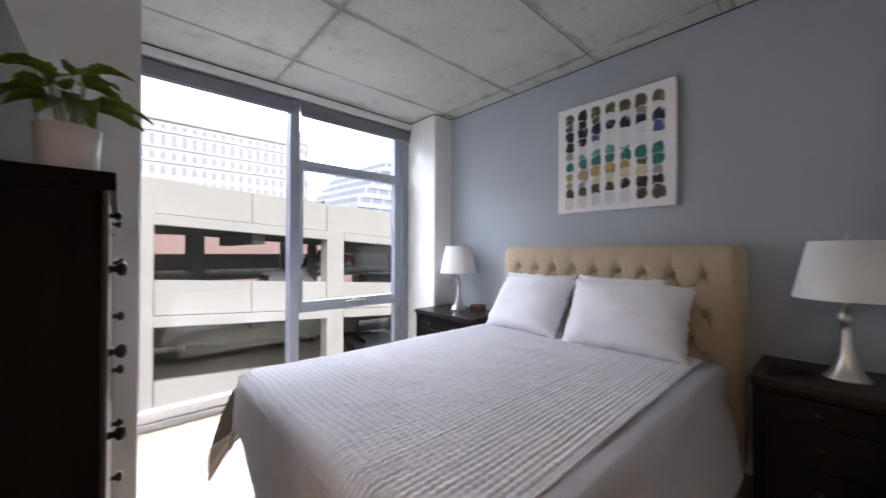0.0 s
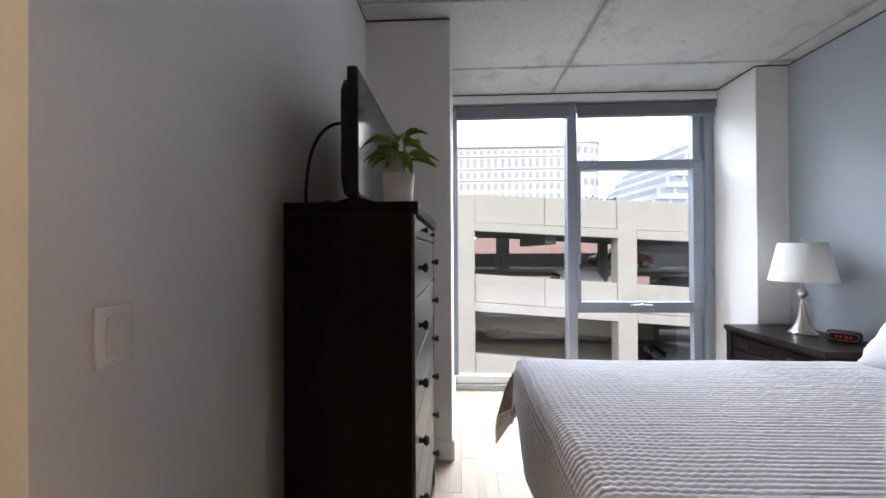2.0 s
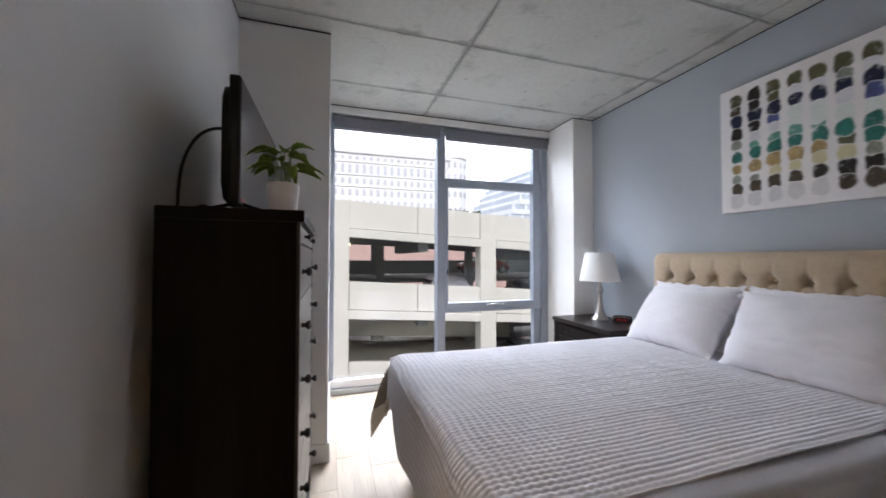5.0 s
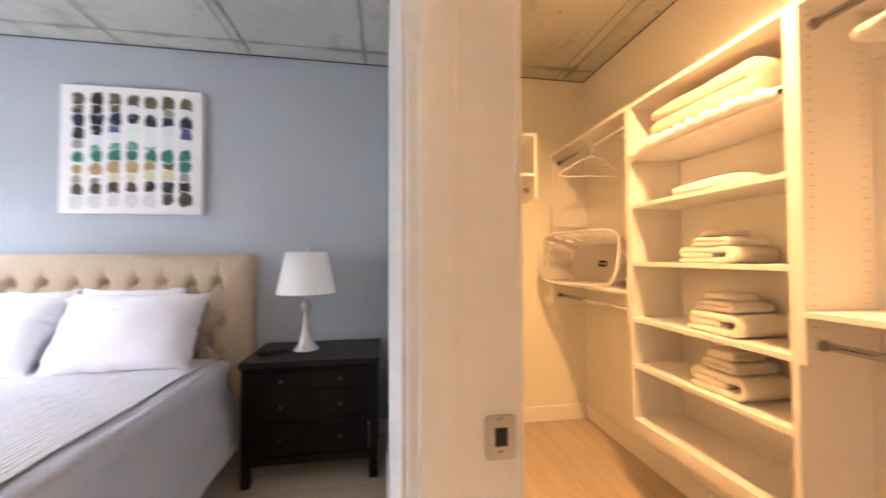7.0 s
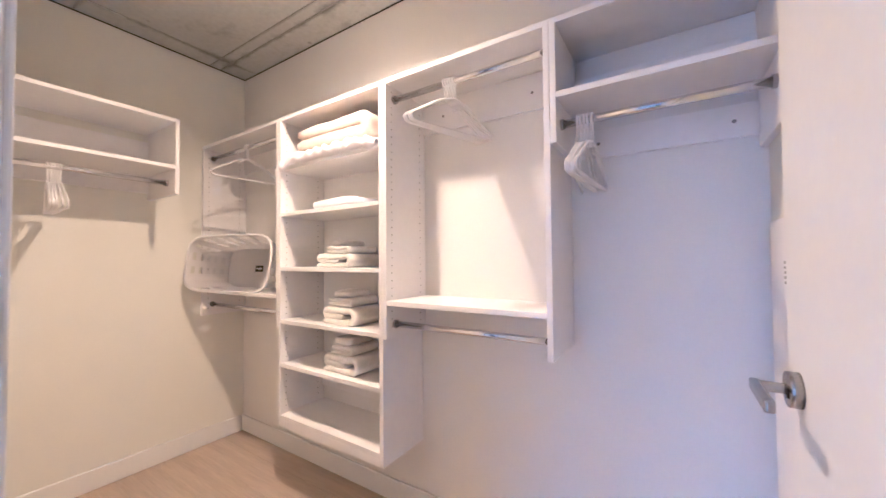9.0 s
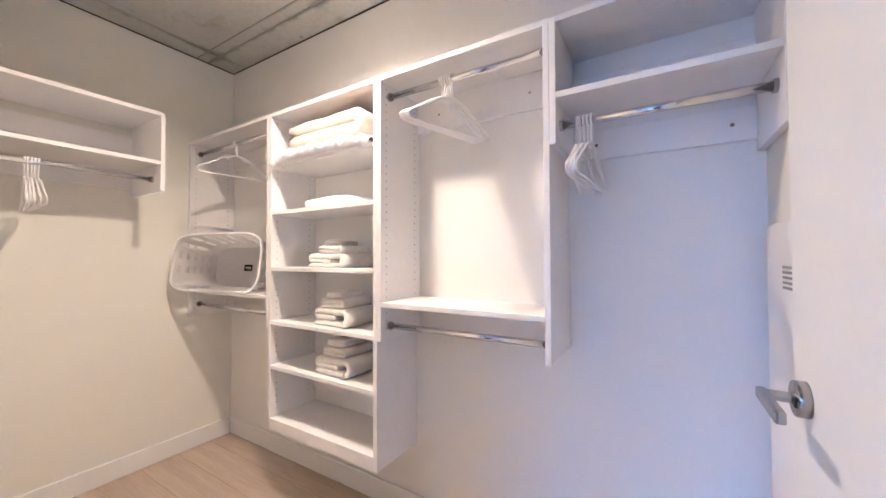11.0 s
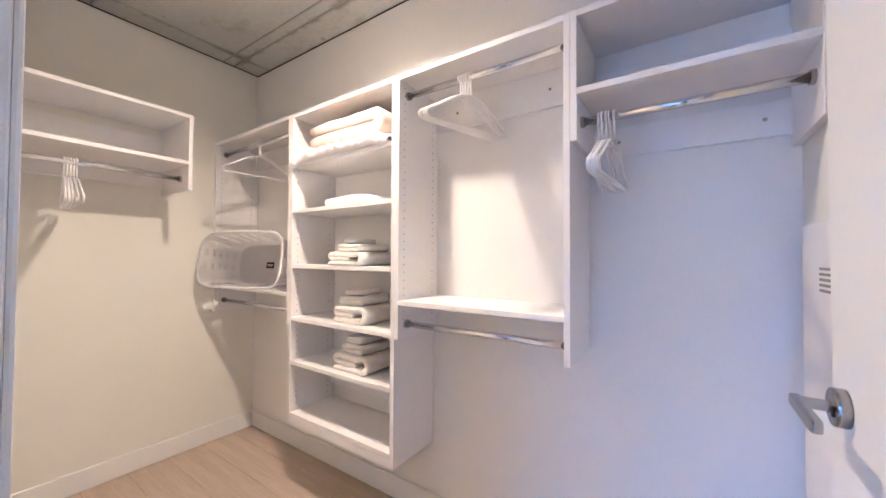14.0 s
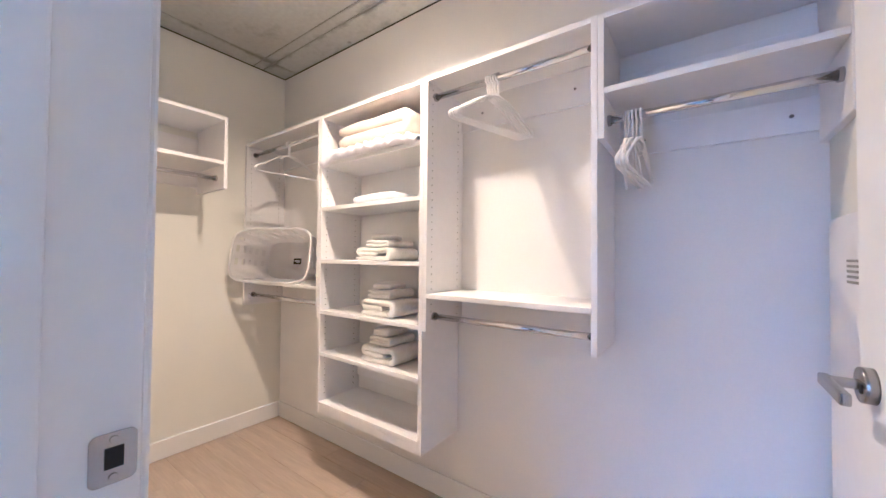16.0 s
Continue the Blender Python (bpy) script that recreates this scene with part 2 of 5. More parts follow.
def tube(bm, pts, r, n=8, closed=False):
    """A round bar along a line of points."""
    pts = [Vector(p) for p in pts]
    m = len(pts)
    rings = []
    up = Vector((0, 0, 1))
    for i, p in enumerate(pts):
        a = pts[(i - 1) % m] if (closed or i > 0) else p
        b = pts[(i + 1) % m] if (closed or i < m - 1) else p
        d = (b - a).normalized()
        side = d.cross(up)
        if side.length < 1e-3:
            side = d.cross(Vector((1, 0, 0)))
        side.normalize()
        if rings and side.dot(last) < 0:
            side = -side
        last = side
        nor = side.cross(d).normalized()
        rings.append([bm.verts.new(p + r * (math.cos(t) * side + math.sin(t) * nor)) for t in [2 * math.pi * k / n for k in range(n)]])
    for i in range(m if closed else m - 1):
        a, b = rings[i], rings[(i + 1) % m]
        for k in range(n):
            bm.faces.new((a[k], a[(k + 1) % n], b[(k + 1) % n], b[k]))
    if not closed:
        bm.faces.new(rings[0][::-1])
        bm.faces.new(rings[-1])
    return bm


def soft(bm, x0, x1, y0, y1, z0, z1, cuts=8, power=6.0, rough=0.004, freq=9.0, seed=0.0):
    """A soft rounded block with an uneven skin."""
    c = Vector(((x0 + x1) / 2, (y0 + y1) / 2, (z0 + z1) / 2))
    h = Vector(((x1 - x0) / 2, (y1 - y0) / 2, (z1 - z0) / 2))
    one = bmesh.new()
    bmesh.ops.create_cube(one, size=2)
    bmesh.ops.subdivide_edges(one, edges=one.edges[:], cuts=cuts, use_grid_fill=True)
    for v in one.verts:
        p = v.co.copy()
        w = Vector([abs(p[i]) for i in range(3)])
        k = sum(w[i] ** power for i in range(3)) ** (1 / power)
        p = p / k * max(w)
        q = Vector((p.x * h.x, p.y * h.y, p.z * h.z))
        nn = noise.noise_vector((q + c) * freq + Vector((seed, seed * 2, 0)))
        v.co = c + q + nn * rough
    made = {v: bm.verts.new(v.co) for v in one.verts}
    for f in one.faces:
        bm.faces.new([made[v] for v in f.verts])
    one.free()
    return bm


def smooth(bm):
    for f in bm.faces:
        f.smooth = True
    return bm


def turn(bm, m):
    bmesh.ops.transform(bm, matrix=m, verts=bm.verts[:])
    return bm


def mesh_of(name, bm, material):
    me = bpy.data.meshes.new(name)
    bmesh.ops.recalc_face_normals(bm, faces=bm.faces[:])
    bm.to_mesh(me)
    bm.free()
    me.materials.append(material)
    return me


def thing(name, at, label, category, group="", kind=""):
    ob = new(name)
    ob.empty_display_size = 0.05
    ob.matrix_basis = Matrix.Translation(at)
    return tagged(ob, label, category, group, kind)


def part(name, bm, material, parent, label=""):
    ob = new(name, mesh_of(name, bm, material))
    ob.parent = parent
    if parent.parent is None and parent.type == "EMPTY":
        ob.matrix_parent_inverse = parent.matrix_basis.inverted()
    return tagged(ob, label) if label else ob


def single(name, bm, material, label, category, group="", kind=""):
    return tagged(new(name, mesh_of(name, bm, material)), label, category, group, kind)


def structure(name, bm, material, label, category):
    return single(name, bm, material, label, category, kind="structure")

# ---- the shell: bedroom, closet and hall ----
XW, XE, YN, YS, YC, ZC = -0.175, 2.745, 3.063, -0.495, -0.630, 2.52
CW, CS = -0.10, -1.96
DX0, DX1, DZ = -0.03, 0.690, 2.06

floor = structure("floor", boxes((-1.6, 2.95, -0.73, 0.9, -0.12, -0.006), (-0.30, 2.95, 0.9, 3.25, -0.12, -0.006), (-0.30, 2.95, -2.2, -0.73, -0.12, -0.006)), JOINT, "pale oak plank floor through bedroom and closet", "floor")
bm = boxes((-1.6, 2.95, -2.2, 3.25, ZC + 0.006, ZC + 0.25))
xs = [-1.6, -0.30, 1.15, 2.60, 2.95]
ys = [-2.2, -1.795, -1.725, -1.07, -0.34, 0.385, 0.445, 1.145, 1.865, 2.58, 3.25]
for i in range(len(xs) - 1):
    for j in range(len(ys) - 1):
        box(bm, xs[i] + 0.0045, xs[i + 1] - 0.0045, ys[j] + 0.0045, ys[j + 1] - 0.0045, ZC + random.uniform(-0.001, 0.002), ZC + 0.02, bev=0.004)
ceiling = structure("ceiling", bm, CONCRETE, "bare cast concrete ceiling with formwork joints and stains", "ceiling")
ceiling.data.materials.append(GROOVE)
for f in ceiling.data.polygons[:6]:
    f.material_index = 1

structure("wall_east", boxes((XE, XE + 0.15, YS, 3.25, 0, ZC)), BLUE, "blue-grey painted bedroom wall behind the headboard", "wall")
structure("wall_closet_east", boxes((XE, XE + 0.15, -2.2, YC, 0, ZC)), CREAM, "cream painted closet end wall", "wall")
structure("wall_closet_south", boxes((CW - 0.15, XE, -2.2, CS, 0, ZC)), WHITE, "off-white painted closet back wall", "wall")
structure("wall_closet_west", boxes((CW - 0.15, CW, CS, YC, 0, ZC)), CREAM, "cream painted closet side wall", "wall")
structure("wall_partition", boxes((DX1 + 0.03, XE + 0.15, YC, YS, 0, ZC), (DX0 - 0.03, DX1 + 0.03, YC, YS, DZ + 0.03, ZC), (XW - 0.12, DX0 - 0.03, YC, YS, 0, ZC)), WHITE, "white painted partition between bedroom and closet", "wall")
structure("wall_west", boxes((XW - 0.12, XW, 0.386, 3.25, 0, ZC), (XW - 0.12, XW, YS, 0.386, 2.2, ZC)), GREYWALL, "pale grey painted bedroom wall behind the dresser", "wall")
structure("wall_hall", boxes((-1.6, -1.45, YC, 0.9, 0, ZC), (-1.45, XW - 0.12, 0.75, 0.9, 0, ZC), (-1.45, XW - 0.12, YC - 0.1, YC, 0, ZC)), CREAM, "cream painted hallway wall beyond the bedroom entrance", "wall")
structure("wall_pillar_left", boxes((XW, 0.313, 2.0, 3.25, 0, ZC - 0.006), bev=0.003), WHITE, "white boxed pillar between dresser and window", "pillar")
structure("wall_pillar_right", boxes((2.517, XE, 2.64, 3.25, 0, ZC - 0.006), bev=0.003), WHITE, "white boxed pillar between window and headboard wall", "pillar")

# thin black strips that paint the shaded gap where walls meet the slab
structure("trim_gap_shade", boxes((XE - 0.004, XE, YS, 2.64, ZC - 0.007, ZC - 0.001), (2.517, XE, 2.636, 2.64, ZC - 0.007, ZC - 0.001), (XE - 0.004, XE, CS, YC, ZC - 0.007, ZC - 0.001),
    (CW, XE - 0.004, CS, CS + 0.004, ZC - 0.007, ZC - 0.001), (XW, 0.313, 1.996, 2.0, ZC - 0.007, ZC - 0.001), (XW, XW + 0.004, 0.386, 1.996, ZC - 0.007, ZC - 0.001),
    (0.313, 2.517, 3.016, 3.022, ZC - 0.008, ZC - 0.001), (2.513, 2.517, 2.64, 3.02, ZC - 0.007, ZC - 0.001)), GAP_SHADE, "black strip painted as the shaded gap along the ceiling edge", "trim")


def skirting(x0, x1, y0, y1):
    return structure("baseboard", boxes((x0, x1, y0, y1, 0, 0.11), bev=0.004), TRIM, "white painted flat baseboard", "baseboard")


skirting(XE - 0.014, XE, CS + 0.014, YC)
skirting(CW, XE, CS, CS + 0.014)
skirting(XE - 0.014, XE, YS, 2.64)
skirting(XW, XW + 0.014, 0.386, 2.0 - 0.014)
skirting(XW, 0.327, 2.0 - 0.014, 2.0)
skirting(0.313, 0.327, 2.0, 3.06)
skirting(DX1 + 0.09, XE - 0.014, YS, YS + 0.014)
skirting(2.503, 2.517, 2.626, 3.06)
skirting(2.517, XE - 0.014, 2.626, 2.64)

# door frame of the closet
df = structure("door_frame", boxes((DX1, DX1 + 0.03, YC, YS, 0, DZ + 0.03), (DX0 - 0.03, DX0, YC, YS, 0, DZ + 0.03), (DX0, DX1, YC, YS, DZ, DZ + 0.03), bev=0.002), TRIM, "white painted closet door frame", "door frame")
for a, b in ((DX1 - 0.013, DX1), (DX0, DX0 + 0.013)):
    part("stop", boxes((a, b, -0.553, YS - 0.014, 0, DZ - 0.013), bev=0.003, seg=2), TRIM, df)
part("stop", boxes((DX0, DX1, -0.553, YS - 0.014, DZ - 0.013, DZ), bev=0.003, seg=2), TRIM, df)
for y0, y1 in ((YS, YS + 0.006), (YC - 0.008, YC)):
    part("casing", boxes((DX1 + 0.004, DX1 + 0.06, y0, y1, 0, DZ + 0.06), bev=0.004, seg=2), TRIM, df)
    part("casing", boxes((DX0 - 0.06, DX0 - 0.004, y0, y1, 0, DZ + 0.06), bev=0.004, seg=2), TRIM, df)
    part("casing", boxes((DX0 - 0.004, DX1 + 0.004, y0, y1, DZ + 0.004, DZ + 0.06), bev=0.004, seg=2), TRIM, df)


def rounded_plate(x0, x1, yc, zc, hy, hz, r, n=6):
    """A flat plate in the y-z plane with rounded corners."""
    bm = bmesh.new()
    rim = []
    for sy, sz, a0 in ((1, 1, 0), (-1, 1, 90), (-1, -1, 180), (1, -1, 270)):
        for k in range(n + 1):
            a = radians(a0 + 90 * k / n)
            rim.append((yc + sy * (hy - r) + r * math.cos(a), zc + sz * (hz - r) + r * math.sin(a)))
    a = [bm.verts.new((x0, y, z)) for y, z in rim]
    b = [bm.verts.new((x1, y, z)) for y, z in rim]
    bm.faces.new(a)
    bm.faces.new(b[::-1])
    for i in range(len(rim)):
        j = (i + 1) % len(rim)
        bm.faces.new((a[i], a[j], b[j], b[i]))
    return bm


plate = rounded_plate(DX1 - 0.0022, DX1 - 0.0002, -0.606, 0.980, 0.019, 0.026, 0.007)
strike = part("strike_plate", plate, STEEL, df, "satin steel strike plate")
# A black patch on the plate paints the hole's inner shade.
part("latch_hole", boxes((DX1 - 0.0032, DX1 - 0.0023, -0.614, -0.599, 0.970, 0.991)), GAP_SHADE, strike, "latch hole, painted as a black patch of shade")
for z in (0.961, 0.999):
    part("screw", turn(lathe([(0, 0.0012), (0.0035, 0.0012), (0.0038, 0)], 12), Matrix.Translation((DX1 - 0.0023, -0.606, z)) @ Matrix.Rotation(radians(-90), 4, "Y")), STEEL, strike)

# closet door, standing open against the side wall
door = structure("door_1", boxes((-0.052, -0.012, -1.385, -0.655, 0.012, DZ - 0.006), bev=0.002), TRIM, "white flush closet door standing open into the closet", "door")
rose = smooth(turn(lathe([(0, 0), (0.027, 0), (0.027, 0.014), (0.0258, 0.0155), (0, 0.0155)], 32), Matrix.Translation((-0.012, -1.325, 0.998)) @ Matrix.Rotation(radians(90), 4, "Y")))
h = part("door_handle", rose, STEEL, door, "satin steel lever handle on a round rose")
lev = bmesh.new()
tube(lev, [(-0.006, -1.325, 0.998), (0.042, -1.325, 0.998)], 0.008, 16)
part("neck", lev, STEEL, h)
part("lever", boxes((0.034, 0.047, -1.335, -1.222, 0.989, 1.007), bev=0.004, seg=3), STEEL, h)
# A black patch before the rose paints the shade of its slot.
part("rose_slot", boxes((0.0036, 0.006, -1.316, -1.309, 0.988, 1.002)), GAP_SHADE, h, "slot in the rose, painted as a black patch of shade")
for z in (0.25, 1.05, 1.8):
    hb = bmesh.new()
    tube(hb, [(-0.006, -0.640, z - 0.045), (-0.006, -0.640, z + 0.045)], 0.006, 10)
    part("hinge", hb, STEEL, door)

# ---- window ----
win = structure("window_1", boxes((0.313, 2.517, YN + 0.005, YN + 0.09, 0.0, 0.10), (0.313, 2.517, YN + 0.005, YN + 0.09, 2.39, ZC), bev=0.003), ALU, "floor-to-ceiling grey aluminium window with an openable sash", "window")
part("mullion", boxes((1.294, 1.375, YN, YN + 0.10, 0.10, 2.43), bev=0.004), ALU, win)
part("jamb", boxes((0.313, 0.352, YN, YN + 0.10, 0.10, 2.43), bev=0.004), ALU, win)
part("jamb", boxes((2.44, 2.517, YN, YN + 0.10, 0.10, 2.43), bev=0.004), ALU, win)
part("transom", boxes((1.375, 2.44, YN + 0.01, YN + 0.09, 1.925, 1.956), bev=0.003), ALU, win)
part("transom", boxes((1.375, 2.44, YN + 0.01, YN + 0.09, 0.650, 0.692), bev=0.003), ALU, win)
part("stile", boxes((2.36, 2.44, YN + 0.03, YN + 0.09, 1.956, 2.39), bev=0.003), ALU, win)
part("stile", boxes((2.36, 2.44, YN + 0.03, YN + 0.09, 0.10, 0.650), bev=0.003), ALU, win)
sash = part("window_sash", boxes((1.375, 1.402, YN - 0.012, YN + 0.06, 0.692, 1.925), (2.335, 2.42, YN - 0.012, YN + 0.06, 0.692, 1.925), (1.402, 2.335, YN - 0.012, YN + 0.06, 0.692, 0.745), (1.402, 2.335, YN - 0.012, YN + 0.06, 1.872, 1.925), bev=0.004), ALU, win)
hd = bmesh.new()
box(hd, 2.43, 2.445, YN - 0.03, YN - 0.012, 0.84, 0.90, bev=0.003)
tube(hd, [(2.437, YN - 0.02, 0.88), (2.437, YN - 0.055, 0.90), (2.437, YN - 0.058, 0.98), (2.430, YN - 0.05, 1.03)], 0.008, 10)
part("window_handle", smooth(hd), ALU, sash, "grey metal casement handle")
lk = bmesh.new()
box(lk, 1.80, 1.99, YN - 0.028, YN - 0.012, 0.715, 0.728, bev=0.003)
tube(lk, [(1.84, YN - 0.034, 0.722), (1.90, YN - 0.05, 0.728), (1.95, YN - 0.034, 0.716)], 0.006, 8)
part("stay", smooth(lk), CHROME, sash, "bright metal window stay")
bt = bmesh.new()
box(bt, 1.385, 1.397, YN - 0.022, YN - 0.012, 1.02, 1.07, bev=0.003)
part("latch", bt, BLACK, sash)
for x0, x1, z0, z1, y in ((0.352, 1.294, 0.10, 2.39, 0.05), (1.375, 2.44, 1.956, 2.39, 0.06), (1.402, 2.335, 0.745, 1.872, 0.035), (1.375, 2.44, 0.10, 0.650, 0.06)):
    g = part("pane", boxes((x0, x1, YN + y, YN + y + 0.006, z0, z1)), GLASS, win, "clear glass pane")
    g.visible_shadow = False
part("sill", boxes((0.327, 2.503, YN - 0.05, YN + 0.004, 0.0, 0.045), bev=0.004), SILL, win, "grey metal sill at floor level")
part("sill_cap", boxes((0.327, 2.503, YN - 0.02, YN + 0.004, 0.047, 0.112), bev=0.003), TRIM, win)
structure("trim_header", boxes((0.313, 2.517, 3.02, YN + 0.004, 2.446, ZC - 0.003), bev=0.003), TRIM, "pale grey box above the window blinds", "trim")
for x0, x1 in ((0.33, 1.315), (1.352, 2.50)):
    bl = thing("roller_blind", (x0, 3.04, 2.44), "dark grey roller blind rolled up above the window", "blind", "window blinds")
    roll = bmesh.new()
    tube(roll, [(x0, 3.036, 2.408), (x1, 3.036, 2.408)], 0.024, 20)
    part("roll", roll, ALU_DARK, bl)
    part("fabric", boxes((x0 + 0.01, x1 - 0.01, 3.010, 3.0115, 2.322, 2.41)), ALU_DARK, bl)
    hem = bmesh.new()
    box(hem, x0 + 0.01, x1 - 0.01, 3.006, 3.016, 2.300, 2.322, bev=0.003)
    part("bottom_bar", hem, ALU, bl)
    for x in (x0 - 0.012, x1 + 0.002):
        part("bracket", boxes((x, x + 0.010, 3.02, 3.06, 2.38, 2.446)), ALU, bl)

# ---- closet fittings ----
FY, BY = -1.68, CS
T = 0.019


def board(name, x0, x1, z0, z1, parent, y0=BY + 0.001, y1=FY, label=""):
    return part(name, boxes((x0, x1, y0, y1, z0, z1), bev=0.0012), MELAMINE, parent, label)


def rod(parent, a, b, r=0.0125):
    a, b = Vector(a), Vector(b)
    bm = bmesh.new()
    tube(bm, [a, b], r, 16)
    ob = part("hanging_rod", smooth(bm), CHROME, parent, "chrome hanging rod")
    d = (b - a).normalized()
    for p, s in ((a, 1), (b, -1)):
        e = bmesh.new()
        tube(e, [p, p + s * 0.010 * d], 0.0175, 16)
        part("rod_socket", e, STEEL, ob)
    return ob


def peg_holes(parent, x, z0, z1, ys=(FY - 0.035, BY + 0.045)):
    """Two rows of small dark squares on a side panel's face: painted shelf-pin hole shade."""
    bm = bmesh.new()
    for y in ys:
        z = z0 + 0.02
        while z < z1 - 0.01:
            box(bm, x - 0.0006, x + 0.0006, y - 0.0022, y + 0.0022, z - 0.0022, z + 0.0022)
            z += 0.032
    tagged(part("peg_holes", bm, GROOVE, parent, "rows of small shelf-pin holes, their shade painted as dark squares"), kind="stuff")


def screws(parent, spots):
    for x, y, z in spots:
        part("screw", turn(lathe([(0, 0.002), (0.005, 0.002), (0.006, 0)], 12), Matrix.Translation((x, y, z)) @ Matrix.Rotation(radians(-90), 4, "X")), STEEL, parent)


ZT = 1.955
tower = thing("shelf_tower", (1.53, -1.82, 0.345), "white wall-hung closet shelf tower with folded linen", "shelving")
board("side_panel", 1.157, 1.178, 0.345, ZT, tower)
board("side_panel", 1.870, 1.891, 0.345, ZT, tower)
TX0, TX1 = 1.178, 1.870
board("top", TX0, TX1, ZT - T, ZT, tower)
SHELVES = (1.690, 1.450, 1.165, 0.893, 0.668, 0.402)
for z in SHELVES:
    board("shelf", TX0, TX1, z - T, z, tower)
part("kick_rail", boxes((TX0, TX1, FY - 0.02, FY - 0.001, 0.345, 0.402 - T), bev=0.001), MELAMINE, tower)
part("back_rail", boxes((TX0, TX1, BY + 0.001, BY + 0.017, 0.48, 0.58), bev=0.001), MELAMINE, tower)
part("back_rail", boxes((TX0, TX1, BY + 0.001, BY + 0.017, 1.80, ZT - T), bev=0.001), MELAMINE, tower)
peg_holes(tower, TX1 - 0.0005, 0.42, ZT - 0.03)
peg_holes(tower, TX0 + 0.0005, 0.42, ZT - 0.03)

left_unit = thing("hanging_unit", (2.3, -1.82, 0.85), "white corner closet unit with two hanging rods and a shelf", "shelving", "closet hanging units")
board("side_panel", 2.724, 2.743, 0.845, ZT, left_unit)
board("side_panel", 1.8915, 1.911, 0.85, ZT, left_unit)
board("top", 1.911, 2.724, ZT - T, ZT, left_unit)
board("shelf", 1.911, 2.724, 0.999, 1.018, left_unit)
part("back_rail", boxes((1.911, 2.724, BY + 0.001, BY + 0.017, 1.82, ZT - T), bev=0.001), MELAMINE, left_unit)
rod(left_unit, (1.911, -1.74, 1.885), (2.724, -1.74, 1.885))
rod(left_unit, (1.911, -1.74, 0.915), (2.724, -1.74, 0.915))
peg_holes(left_unit, 2.7235, 0.87, ZT - 0.03)

mid_unit = thing("hanging_unit", (0.80, -1.82, 0.88), "white closet unit with rods above and below its shelf", "shelving", "closet hanging units")
board("side_panel", 1.137, 1.1565, 0.872, ZT, mid_unit)
board("side_panel", 0.459, 0.478, 0.880, ZT, mid_unit)
board("top", 0.478, 1.137, ZT - T, ZT, mid_unit)
board("shelf", 0.478, 1.137, 1.012, 1.031, mid_unit)
part("back_rail", boxes((0.478, 1.137, BY + 0.001, BY + 0.017, 1.79, ZT - T), bev=0.001), MELAMINE, mid_unit)
rod(mid_unit, (0.478, -1.735, 1.885), (1.137, -1.735, 1.885))
rod(mid_unit, (0.478, -1.735, 0.930), (1.137, -1.735, 0.930))
peg_holes(mid_unit, 1.1365, 0.90, ZT - 0.03)
screws(mid_unit, [(0.60, BY + 0.017, 1.86), (1.02, BY + 0.017, 1.86)])

right_unit = thing("hanging_unit", (0.17, -1.82, 1.53), "white closet unit with an open shelf over one long rod", "shelving", "closet hanging units")
board("side_panel", 0.439, 0.4585, 1.560, ZT, right_unit)
board("side_panel", CW + 0.002, CW + 0.021, 1.525, ZT, right_unit)
board("top", CW + 0.021, 0.439, ZT - T, ZT, right_unit)
board("shelf", CW + 0.021, 0.439, 1.700, 1.719, right_unit)
for z0, z1 in ((1.560, 1.660), (1.770, 1.860)):
    part("back_rail", boxes((CW + 0.021, 0.439, BY + 0.001, BY + 0.017, z0, z1), bev=0.001), MELAMINE, right_unit)
rod(right_unit, (CW + 0.021, -1.74, 1.632), (0.439, -1.74, 1.632))
screws(right_unit, [(0.36, BY + 0.017, 1.80), (0.0, BY + 0.017, 1.82), (0.36, BY + 0.017, 1.61), (-0.02, BY + 0.017, 1.61)])

ex0, ey0, ey1 = 2.363, -1.409, -0.66
east_unit = thing("wall_shelf", (2.6, -1.0, 1.56), "white wall shelf unit with a rod on the closet end wall", "shelving")


def eboard(name, y0, y1, z0, z1, x0=ex0, x1=XE - 0.001):
    return part(name, boxes((x0, x1, y0, y1, z0, z1), bev=0.0012), MELAMINE, east_unit)


eboard("side_panel", ey0, ey0 + T, 1.560, 1.965)
eboard("side_panel", ey1 - T, ey1, 1.560, 1.965)
eboard("top", ey0 + T, ey1 - T, 1.965 - T, 1.965)
eboard("shelf", ey0 + T, ey1 - T, 1.695, 1.714)
eboard("back_rail", ey0 + T, ey1 - T, 1.80, 1.90, XE - 0.017)
eboard("back_rail", ey0 + T, ey1 - T, 1.60, 1.695, XE - 0.017)
rod(east_unit, (2.46, ey0 + T, 1.628), (2.46, ey1 - T, 1.628))


